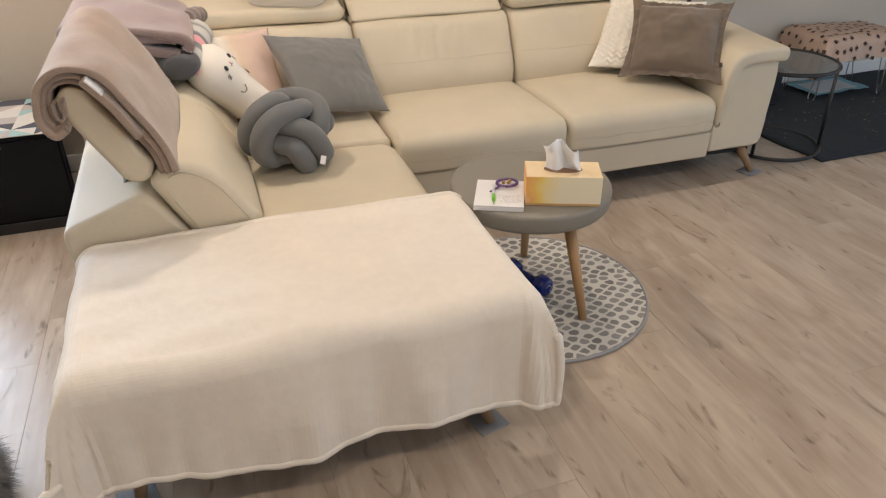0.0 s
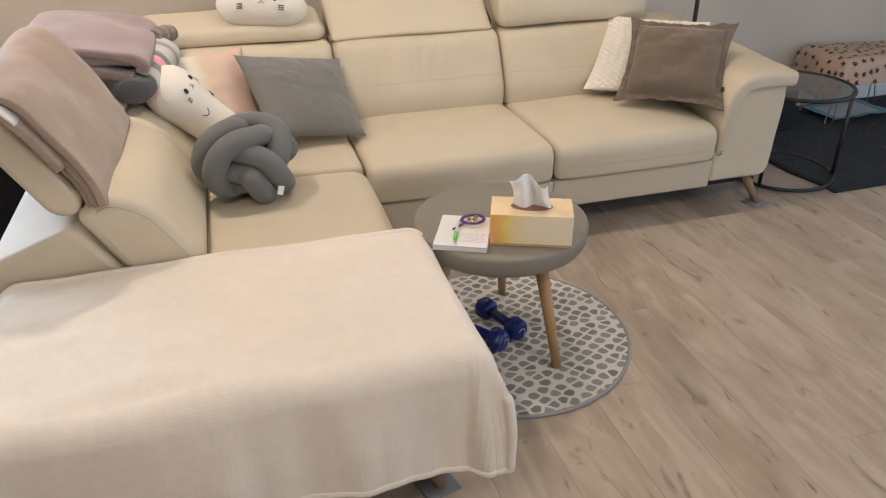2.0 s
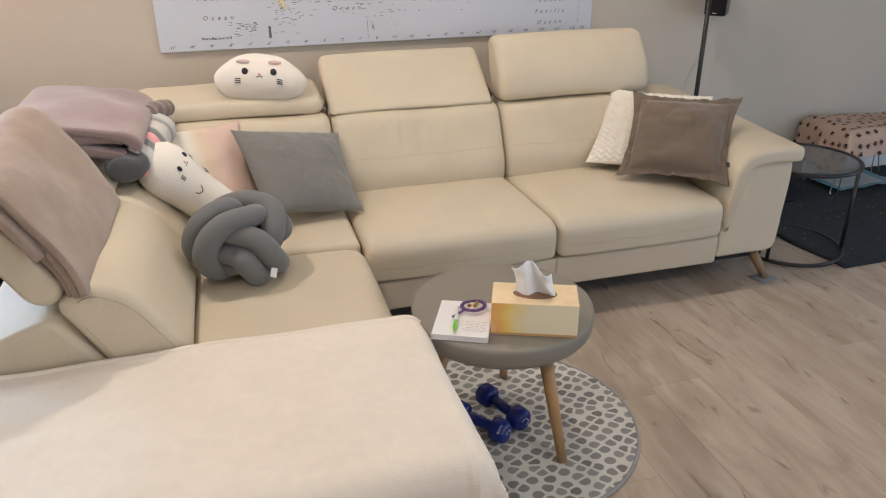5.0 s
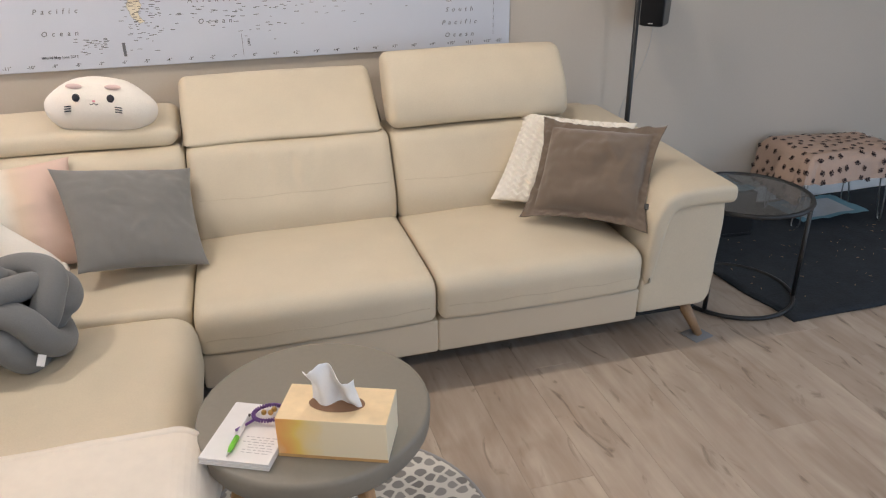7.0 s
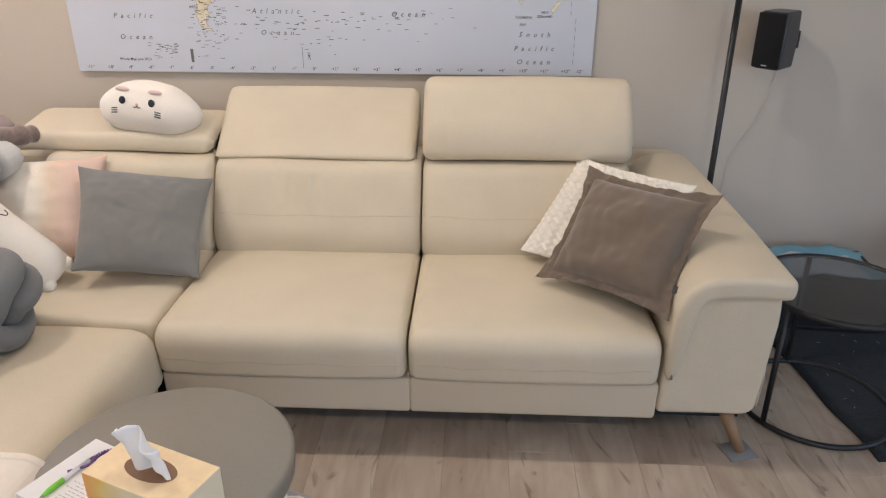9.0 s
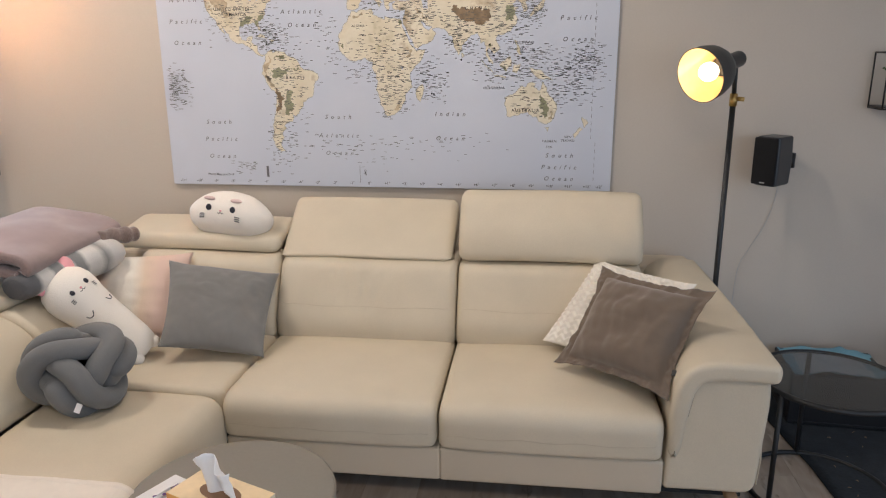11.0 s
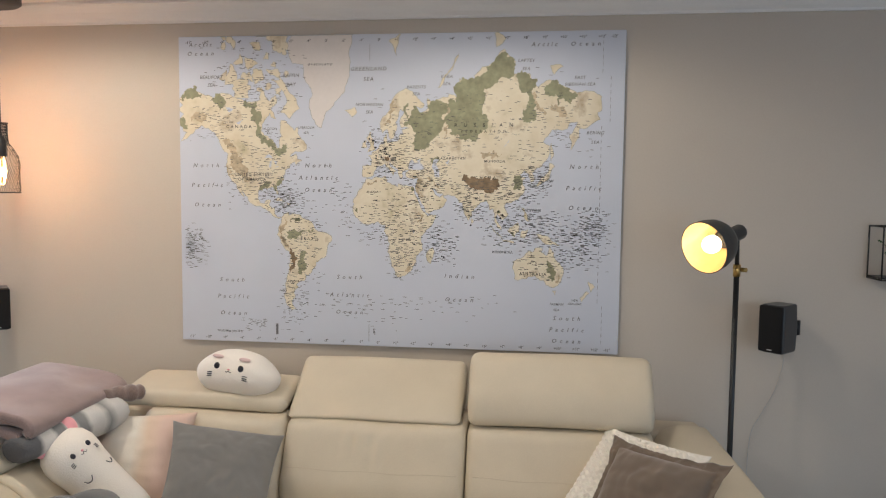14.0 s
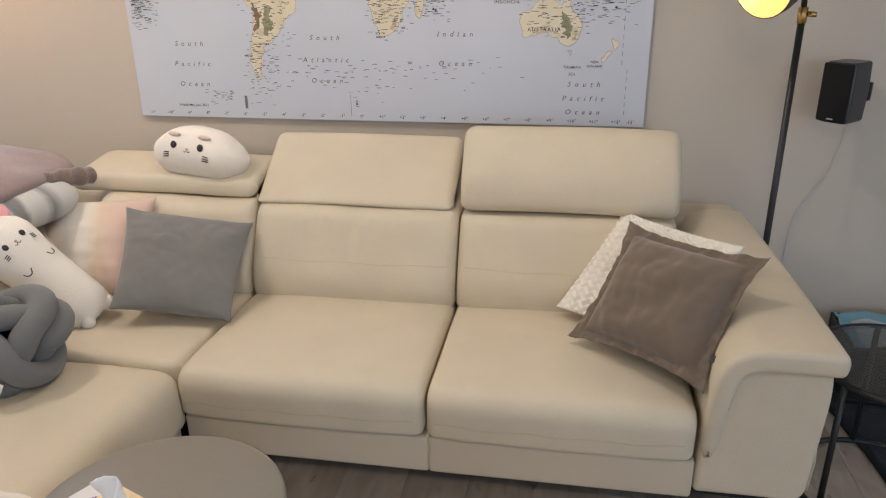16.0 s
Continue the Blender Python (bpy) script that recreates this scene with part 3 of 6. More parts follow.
def crown(x0, x1, y0, y1, up, zmin):
    def f(p):
        if p.z > zmin:
            u, v = (p.x - x0) / (x1 - x0) * 2 - 1, (p.y - y0) / (y1 - y0) * 2 - 1
            p.z += up * max(0, 1 - u ** 4) * max(0, 1 - v * v) + 0.003 * noise.noise(Vector((p.x * 5, p.y * 5, 1)))
        p.y += 0.012 * max(0, 1 - ((p.x - x0) / (x1 - x0) * 2 - 1) ** 4) * (-1 if p.y < (y0 + y1) / 2 else 0)
        return p
    return f


def lay_seam(ob, pts, radius=0.0012):
    """A stitched line resting on the front of a cushion: each point is moved along y to the leather."""
    tree = BVHTree.FromPolygons([v.co for v in ob.data.vertices], [p.vertices[:] for p in ob.data.polygons])
    out = []
    for p in pts:
        hit = tree.ray_cast(Vector((p[0], -2.0, p[2])), Vector((0, 1, 0)))[0]
        if hit:
            out.append(hit)
    return part("seam", tube(bmesh.new(), out, radius, 5), SEAM, ob)


seat_loop = refine(round_poly([(-1.085, 0.245), (-1.095, 0.395), (-0.46, 0.385), (-0.46, 0.245)], [0.02, 0.075, 0.03, 0.02], 7), 0.06)
for a, b in zip(SX, SX[1:]):
    s = part("seat", loft(seat_loop, a + 0.003, b - 0.003, "x", 0.028, 0.06, crown(a, b, -1.09, -0.46, 0.026, 0.33)), LEATHER, sofa, "plump cream leather seat cushion")
    lay_seam(s, [(a + 0.03 + (b - a - 0.06) * k / 24, 0, 0.298 + 0.003 * math.sin(k * 0.9)) for k in range(25)])
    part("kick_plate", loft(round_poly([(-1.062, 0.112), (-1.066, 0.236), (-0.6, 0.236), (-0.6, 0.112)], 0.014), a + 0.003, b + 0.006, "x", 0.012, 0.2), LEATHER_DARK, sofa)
part("seat", loft(refine(round_poly([(-1.04, 0.245), (-1.04, 0.385), (-0.46, 0.385), (-0.46, 0.245)], 0.03, 5), 0.06), 0.085, SX[0] - 0.003, "x", 0.028, 0.06, crown(0.085, SX[0], -1.5, -0.46, 0.018, 0.33)), LEATHER, sofa)
chaise_loop = refine(round_poly([(0.08, 0.2), (0.08, 0.385), (0.655, 0.385), (0.66, 0.2)], [0.02, 0.03, 0.085, 0.03], 8), 0.06)


def chaise_shape(p):
    if p.z > 0.3:
        u, v = (p.x - 0.08) / 0.575 * 2 - 1, (p.y + 2.25) / 1.205 * 2 - 1
        p.z += 0.024 * max(0, 1 - u ** 4) * max(0, 1 - v ** 6) + 0.003 * noise.noise(Vector((p.x * 5, p.y * 5, 4)))
    return p


part("chaise_seat", loft(chaise_loop, -2.255, -1.042, "y", 0.05, 0.06, chaise_shape), LEATHER, sofa, "long cream leather chaise cushion")
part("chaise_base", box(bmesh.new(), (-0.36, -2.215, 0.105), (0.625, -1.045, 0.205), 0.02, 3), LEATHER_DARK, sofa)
part("chaise_side", box(bmesh.new(), (-0.38, -2.25, 0.205), (0.078, -1.668, 0.40), 0.04, 4), LEATHER, sofa)
part("underlining", box(bmesh.new(), (-0.3, -1.02, 0.10), (2.36, -0.1, 0.112)), UNDERSIDE, sofa)


def back_shape(a, b, wrinkles):
    def f(p):
        u = (p.x - a) / (b - a) * 2 - 1
        if p.y < -0.36:
            p.y -= 0.022 * max(0, 1 - u ** 4)
            if wrinkles and p.z > 0.54:
                k = max(0, 1 - ((p.x - a) / (b - a) - 0.42) ** 2 * 6) * min(1, (p.z - 0.54) * 12) * max(0, min(1, (0.68 - p.z) * 14))
                p.y += 0.026 * k * noise.noise(Vector((p.x * 26 + 2 * noise.noise(Vector((p.x * 6, p.z * 9, 1))), 0, p.z * 3.5)))
        p.z += 0.006 * noise.noise(Vector((p.x * 4, p.y * 4, p.z * 4)))
        return p
    return f


back_loop = refine(round_poly([(-0.525, 0.365), (-0.535, 0.46), (-0.42, 0.688), (-0.2, 0.685), (-0.22, 0.365)], [0.03, 0.08, 0.05, 0.05, 0.03], 6), 0.04)
for a, b, w in ((0.03, SX[0], False), (SX[0], SX[1], True), (SX[1], SX[2], False)):
    back = part("backrest", loft(back_loop, a + 0.002, b - 0.002, "x", 0.03, 0.009 if w else 0.05, back_shape(a, b, w)), LEATHER, sofa)
    lay_seam(back, [(a + 0.03 + (b - a - 0.06) * k / 24, 0, 0.522 + 0.002 * math.sin(k * 0.7)) for k in range(25)])


def puff(a, b, axis=0, amount=0.012):
    def f(p):
        u = (p[axis] - a) / (b - a) * 2 - 1
        p.z += amount * 0.4 * (1 - u * u) + 0.004 * noise.noise(Vector((p.x * 4, p.y * 4, p.z * 4 + 9)))
        return p
    return f


part("headrest", loft(refine(round_poly([(-0.375, 0.685), (-0.367, 0.752), (-0.13, 0.787), (-0.07, 0.775), (-0.08, 0.69)], [0.03, 0.05, 0.05, 0.04, 0.03], 6), 0.05), -0.12, 0.63, "x", 0.045, 0.06, puff(-0.12, 0.63)), LEATHER, sofa, "cream leather headrest folded back flat")
part("headrest", loft(refine(round_poly([(-0.425, 0.69), (-0.145, 0.895), (-0.085, 0.845), (-0.16, 0.7), (-0.34, 0.66)], [0.03, 0.035, 0.03, 0.04, 0.03], 6), 0.05), 0.640, 1.356, "x", 0.034, 0.05, puff(0.645, 1.35)), LEATHER, sofa, "cream leather headrest tilted back")
part("headrest", loft(refine(round_poly([(-0.435, 0.69), (-0.425, 0.80), (-0.315, 0.955), (-0.215, 0.945), (-0.24, 0.80), (-0.31, 0.68)], [0.045, 0.08, 0.06, 0.055, 0.05, 0.035], 6), 0.05), 1.380, 2.098, "x", 0.034, 0.05, puff(1.385, 2.09)), LEATHER, sofa, "cream leather headrest raised upright")
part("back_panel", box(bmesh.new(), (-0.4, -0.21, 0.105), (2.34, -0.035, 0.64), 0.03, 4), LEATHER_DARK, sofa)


def arm_shape(p):
    s = (p.y + 1.09) / 0.9
    p.x -= max(0, (p.x - 2.2)) / 0.22 * 0.085 * max(0, s) ** 1.3
    p.z += 0.078 * max(0, s) * max(0, min(1, (p.z - 0.27) / 0.28))
    p.z += 0.004 * noise.noise(Vector((p.x * 5, p.y * 5, p.z * 5)))
    return p


part("arm_panel", loft(refine(round_poly([(2.106, 0.13), (2.392, 0.13), (2.412, 0.46), (2.400, 0.555), (2.115, 0.55)], [0.02, 0.05, 0.06, 0.02, 0.085], 7), 0.08), -1.058, -0.17, "y", 0.016, 0.08, arm_shape), LEATHER, sofa)
strap = smooth_path([(2.131, 0.246), (2.132, 0.34), (2.137, 0.43), (2.152, 0.503), (2.190, 0.548), (2.26, 0.560), (2.34, 0.560), (2.40, 0.557), (2.424, 0.556)], 8)


def strap_width(i):
    """Narrow beside the seat, full over the arm, closing in a round outer edge."""
    rise = min(1, i / 24)
    return (0.044 + 0.018 * rise * rise * (3 - 2 * rise)) * min(1, 0.35 + i * 0.16) * math.sqrt(max(0.06, 1 - max(0, (i - 55) / 9.3) ** 2))


def pad_shape(p):
    if p.y < -0.98:
        f = max(0, min(1, (0.44 - p.z) / 0.20))
        p.y += 0.022 * f * f * (3 - 2 * f)
    return arm_shape(p)


pad = part("arm_pad", loft(ribbon(strap, strap_width), -1.092, -0.19, "y", 0.019, 0.05, pad_shape, True), LEATHER, sofa, "padded leather band wrapped over the arm")
welt = [Vector((p.x, -1.072, p.y)) for p in [a - Vector((-(b - a).y, (b - a).x)).normalized() * (strap_width(k) / 2 + 0.002) for k, (a, b) in enumerate(zip(strap, strap[1:]))]]
# The dark colour of this line stands for shade under the band.
part("seam", tube(bmesh.new(), [pad_shape(p + Vector((0, 0.006, 0))) for p in welt[13:-6]], 0.0026, 6), WELT_SHADE, pad, "stitched welt darkened to draw the crease shade")
part("seam", tube(bmesh.new(), [arm_shape(Vector((2.4035 - 0.012 * abs(k / 10 - 0.5), -1.043, 0.16 + 0.36 * k / 20))) for k in range(21)], 0.0028, 6), SEAM, sofa)

part("chaise_arm", loft(refine(round_poly([(-0.40, 0.13), (-0.435, 0.49), (-0.205, 0.575), (-0.10, 0.42), (-0.05, 0.13)], [0.03, 0.035, 0.04, 0.03, 0.02], 6), 0.06), -1.665, -0.2, "y", 0.02, 0.1), LEATHER, sofa, "cream leather side panel behind the chaise back")
wedge = refine(round_poly([(-0.195, 0.60), (-0.115, 0.66), (-0.01, 0.61), (0.10, 0.43), (0.085, 0.375), (-0.075, 0.375)], [0.03, 0.05, 0.06, 0.06, 0.03, 0.02], 6), 0.05)
for a, b in ((-1.672, -1.075), (-1.07, -0.5)):
    rest = part("chaise_backrest", loft(wedge, a, b, "y", 0.03, 0.06, puff(a, b, 1)), LEATHER, sofa)
    line = [p for p in inset_loop(wedge, 0.026) if p.y > 0.395 and p.x > -0.14]
    part("seam", tube(bmesh.new(), [puff(a, b, 1)(Vector((p.x, a + 0.0005, p.y))) for p in line], 0.0014, 5), SEAM, rest)
part("chaise_headrest", loft(refine(round_poly([(-0.160, 0.645), (-0.285, 0.858), (-0.335, 0.876), (-0.370, 0.83), (-0.245, 0.605), (-0.19, 0.595)], [0.03, 0.04, 0.04, 0.04, 0.04, 0.03], 6), 0.05), -1.66, -1.09, "y", 0.022, 0.08), LEATHER, sofa, "cream leather headrest tilted outwards")
part("chaise_headrest", loft(refine(round_poly([(-0.10, 0.66), (-0.15, 0.72), (-0.36, 0.74), (-0.38, 0.62), (-0.2, 0.60)], 0.04, 6), 0.05), -1.06, -0.5, "y", 0.04, 0.08), LEATHER, sofa)
part("hinge", tube(bmesh.new(), [(-0.262, -1.52, 0.545), (-0.258, -1.52, 0.575), (-0.245, -1.52, 0.62)], 0.007, 8), STEEL, sofa, "steel headrest hinge")


def sofa_leg(top, foot):
    lg = part("leg", tube(bmesh.new(), [top, foot], lambda t: 0.024 - 0.010 * t, 14), WALNUT, sofa, "tapered brown wooden leg")
    bm = box(bmesh.new(), (foot[0] - 0.05, foot[1] - 0.035, 0.0008), (foot[0] + 0.04, foot[1] + 0.045, 0.004), 0.001, 1)
    bmesh.ops.rotate(bm, cent=(foot[0], foot[1], 0), matrix=Matrix.Rotation(radians(15), 3, "Z"), verts=bm.verts[:])
    part("felt_pad", bm, FELT, lg)


sofa_leg((2.315, -1.0, 0.135), (2.372, -1.06, 0.003))
sofa_leg((2.30, -0.25, 0.115), (2.33, -0.2, 0.003))
sofa_leg((0.55, -2.18, 0.11), (0.585, -2.215, 0.003))
sofa_leg((-0.3, -2.15, 0.11), (-0.32, -2.18, 0.003))
sofa_leg((-0.3, -0.3, 0.115), (-0.33, -0.25, 0.003))

# ---- blankets ----


def drape(x0, x1, y0, y1, top, left, right, front, back, n=84, flare=0.03, thick=0.010, seed=0, hang=None, R=0.05, wing=0.0):
    """A cloth laid over a block and hanging over its sides by the given lengths, with soft folds."""
    bm, grid = bmesh.new(), {}
    for i in range(n + 1):
        for j in range(n + 1):
            s = x0 - left + (x1 - x0 + left + right) * i / n
            t = y0 - front + (y1 - y0 + front + back) * j / n
            cx, cy = max(x0, min(x1, s)), max(y0, min(y1, t))
            dx, dy = s - cx, t - cy
            d = max(abs(dx), abs(dy))
            if d < 1e-6:
                z = top + 0.012 * noise.noise(Vector((s * 4, t * 4, seed))) + 0.006 * noise.noise(Vector((s * 3 + t * 9, t * 11 - s * 4, seed)))
                p = Vector((s, t, z))
            else:
                out = Vector((dx, dy)).normalized()
                a = min(d / R, math.pi / 2)
                drop = R * (1 - math.cos(a)) + max(0, d - R * math.pi / 2)
                push = R * math.sin(a)
                along = (s if abs(dy) > abs(dx) else t) + 0.5 * math.atan2(dy, dx)
                depth = min(1, drop / 0.2)
                fold = depth * (0.019 * math.sin(along * 13 + 1.7 * math.sin(along * 5 + seed)) + 0.022 * noise.noise(Vector((along * 6, seed, drop * 2))) + 0.010 * noise.noise(Vector((along * 17, seed + 4, drop * 3))))
                fold *= (1 - min(abs(dx), abs(dy)) / d) ** 2
                push += flare * depth + fold
                if hang:
                    drop *= 1 + (hang(s, t) - 1) * dy * dy / (dx * dx + dy * dy)
                flat = 0.012 * noise.noise(Vector((cx * 4, cy * 4, seed))) + 0.006 * noise.noise(Vector((cx * 3 + cy * 9, cy * 11 - cx * 4, seed)))
                facing_y = dy * dy / (dx * dx + dy * dy)
                side = Vector((dx * facing_y, dy * (1 - facing_y))) * wing * min(1, d / 0.1)
                p = Vector((cx + out.x * push + side.x, cy + out.y * push + side.y, top + flat * max(0, 1 - d / 0.12) - drop + 0.003 * min(1, d / 0.05) * noise.noise(Vector((s * 9, t * 9, 5)))))
            grid[i, j] = bm.verts.new(p)
    for i in range(n):
        for j in range(n):
            bm.faces.new((grid[i, j], grid[i + 1, j], grid[i + 1, j + 1], grid[i, j + 1]))
    bmesh.ops.recalc_face_normals(bm, faces=bm.faces[:])
    rim = [grid[i, 0] for i in range(n + 1)] + [grid[n, j] for j in range(1, n + 1)] + [grid[i, n] for i in range(n - 1, -1, -1)] + [grid[0, j] for j in range(n - 1, 0, -1)]
    hem = [v.co.copy() for v in rim]
    return bm, hem


def front_hang(s, t):
    return 1 + 0.035 * math.sin(s * 9.5 + 1.2) + 0.05 * max(0, s - 0.3)


cloth, hem = drape(-0.350, 0.638, -2.235, -1.69, 0.443, 0.24, 0.14, 0.335, 0.0, n=130, flare=0.014, seed=2, hang=front_hang, R=0.05, wing=0.52)
throw = solo("throw_blanket", cloth, FLEECE, "ivory fleece blanket spread over the sofa chaise", "blanket")
md = throw.modifiers.new("thick", "SOLIDIFY")
md.thickness, md.offset = 0.008, 1
part("hem", tube(bmesh.new(), hem, 0.0125, 8, closed=True), FLEECE, throw)


def ripple(seed, amount=0.011):
    def f(p):
        k = amount * noise.noise(Vector((p.x * 6 + seed, p.y * 5, p.z * 6)))
        return p + Vector((k * 0.6, 0.012 * noise.noise(Vector((p.x * 7, seed, p.z * 7))), k))
    return f


folded = thing("folded_blanket", "taupe fleece blanket folded over the chaise headrest", "blanket", pose(0, 0, 0))
for k in range(3):
    g = 0.0185 * k
    y_front = -1.70 + 0.016 * (2 - k)
    base = [(-0.143 + g * 0.8 + 0.004 * k, 0.632 + 0.008 * k), (-0.160 + g * 0.9, 0.69 + g * 0.6), (-0.222 + g * 0.9, 0.80 + g * 0.7), (-0.268 + g * 0.6, 0.872 + g), (-0.315, 0.898 + g), (-0.362 - g * 0.4, 0.878 + g * 0.5), (-0.380 - g * 0.55, 0.83), (-0.380 - g * 0.55, 0.80 - g * 0.3), (-0.366 - g * 0.25, 0.782 - g * 0.6), (-0.350 + g * 0.15, 0.795 - g * 0.5)]
    part("fold", loft(ribbon(smooth_path(base, 7), 0.0178), y_front, -1.10 - 0.01 * k, "y", 0.005, 0.03, ripple(k * 0.12, 0.024), True), TAUPE, folded)
part("fold", loft(ribbon(smooth_path([(-0.338, 0.852), (-0.341, 0.815), (-0.351, 0.800), (-0.361, 0.815), (-0.360, 0.845)], 7), 0.009), -1.69, -1.12, "y", 0.005, 0.05, ripple(7), True), TAUPE, folded)
band = smooth_path([(-0.186, 0.742), (-0.236, 0.832), (-0.285, 0.896)], 6)
part("binding", loft(ribbon([p + Vector((0.004, 0.004)) for p in band], 0.02), -1.722, -1.665, "y", 0.006, 0.03, None, True), TAUPE, folded, "stitched taupe edge band")
part("care_label", loft(ribbon([p + Vector((0.012, 0.008)) for p in band[8:13]], 0.005), -1.727, -1.66, "y", 0.001, 0.03, None, True), PAPER, folded, "small white care label")

plush_throw = thing("plush_blanket", "mauve plush blanket folded in a pile on the sofa corner", "blanket", pose(0, 0, -0.020))


mauve_path = smooth_path([(-0.060, 0.790), (-0.13, 0.800), (-0.25, 0.822), (-0.365, 0.845), (-0.405, 0.872), (-0.375, 0.893), (-0.26, 0.886), (-0.15, 0.868), (-0.065, 0.847), (-0.030, 0.822), (-0.040, 0.798)], 6)
part("fold", loft(ribbon(mauve_path, 0.034), -1.02, -0.44, "y", 0.011, 0.03, ripple(3, 0.02), True), MAUVE, plush_throw)
inner_path = smooth_path([(-0.075, 0.822), (-0.15, 0.838), (-0.26, 0.856), (-0.35, 0.868)], 6)
part("fold", loft(ribbon(inner_path, 0.030), -1.012, -0.46, "y", 0.009, 0.03, ripple(5, 0.018), True), MAUVE, plush_throw)
part("rolled_edge", tube(bmesh.new(), smooth_path([(-0.03, -0.60, 0.812), (-0.012, -0.53, 0.806), (0.012, -0.46, 0.795), (0.03, -0.42, 0.79)], 6), lambda t: 0.036 * (0.72 + 0.2 * math.sin(t * 3.1) + 0.08 * math.sin(t * 23)), 16), PLUSH_TAUPE, plush_throw, "fluffy brown rolled edge")
stripe_bm = tube(bmesh.new(), [(0.0, y, 0.0) for y in (-0.262, -0.255, -0.24, -0.22, -0.2, -0.18, -0.16, -0.14, -0.12, -0.1, -0.08, -0.06, -0.04, -0.02, 0, 0.02, 0.04, 0.06, 0.08, 0.1, 0.12, 0.15, 0.18, 0.22, 0.24, 0.25)], lambda t: (0.062 + 0.018 * min(1, t * 2)) * min(1, 6 * min(t + 0.08, 1.06 - t)) ** 0.5, 40)
for v in stripe_bm.verts:
    v.co.z *= 0.8
    v.co += v.normal * 0.004 + Vector((0.006 * noise.noise(v.co * 12), 0.005 * noise.noise(v.co * 70), 0.007 * noise.noise(v.co * 10 + Vector((5, 0, 0))))) + v.normal * 0.006 * noise.noise(v.co * 90)
solo("striped_blanket", stripe_bm, STRIPE, "grey and white striped fluffy blanket rolled up", "blanket", m=pose(-0.045, -0.775, 0.728, 0, 0, -7))

# ---- cushions ----
solo("grey_cushion", pillow(0.420, 0.385, 0.115, n=64, seed=3, wrinkle=0.006, dent=0.010, tuck=0.055), GREY_VELVET, "plain grey velvet cushion leaning on the sofa back", "cushion", m=basis((0.470, -0.688, 0.556), (0.372, 0.085, -0.062), (-0.045, 0.272, 0.192)))
solo("striped_cushion", pillow(0.44, 0.36, 0.11, seed=8, wrinkle=0.009), PASTEL, "cream and blush striped soft cushion", "cushion", m=basis((0.085, -0.60, 0.555), (0.35, 0.075, 0.0), (-0.03, 0.2, 0.26)))


def chevron(u, v):
    row = v * 8
    zig = abs((u * 5.5) % 1 - 0.5)
    return 0.0085 * math.sin((row + zig * 1.6) * math.pi * 2) + 0.003 * noise.noise(Vector((u * 9, v * 9, 2)))


solo("white_cushion", pillow(0.44, 0.385, 0.09, n=100, seed=5, relief=chevron, wrinkle=0.006), WHITE_KNIT, "white cushion with ruched zigzag texture", "cushion", m=basis((1.978, -0.652, 0.578), (0.31, -0.32, 0.01), (0.205, 0.195, 0.263)))
brown = thing("brown_cushion", "taupe brown velvet cushion with flanged edge", "cushion", basis((2.012, -0.828, 0.594), (0.33, -0.275, 0.012), (0.157, 0.219, 0.285)))
part("cover", pillow(0.365, 0.325, 0.145, flange=0.032, n=80, seed=11, wrinkle=0.009, dent=0.003), BROWN_VELVET, brown)
part("label_tag", box(bmesh.new(), (0.196, -0.12, 0.003), (0.212, -0.10, 0.006)), BLACK_PLASTIC, brown, "tiny black label", smooth=False)

bm = bmesh.new()
for off in (-1, 1):
    line = []
    for i in range(240):
        a = 2 * math.pi * i / 240
        lon, lat, rho = 2 * a, 0.80 * math.cos(3 * a), 0.107 * (1 + 0.27 * math.sin(3 * a))
        line.append(Vector((rho * math.cos(lat) * math.cos(lon), rho * math.cos(lat) * math.sin(lon), rho * math.sin(lat))))
    pts = []
    for i, p in enumerate(line):
        t = (line[(i + 1) % 240] - line[i - 1]).normalized()
        pts.append(p + t.cross(p.normalized()).normalized() * 0.0365 * off)
    tube(bm, pts, 0.0385, 16, closed=True)
knot = thing("knot_cushion", "grey jersey knotted ball cushion on the chaise", "cushion", pose(0.243, -1.20, 0.527))
bm.transform(Matrix.Diagonal((1.0, 1.0, 0.86, 1.0)) @ pose(0, 0, 0, 52, 18, 30))
part("knot", bm, GREY_JERSEY, knot)
tag_pose = knot.matrix_basis.inverted() @ look((0.325, -1.352, 0.468), (0.6, -3.2, 1.2), 20)
part("sewn_label", box(bmesh.new(), (-0.009, -0.014, -0.001), (0.009, 0.014, 0.001)), PAPER, knot, "small white sewn label", smooth=False, m=tag_pose)

# ---- plush toys ----


def embroider(bm, pts, r, mi):
    tube(bm, pts, r, 6, mat_index=mi)


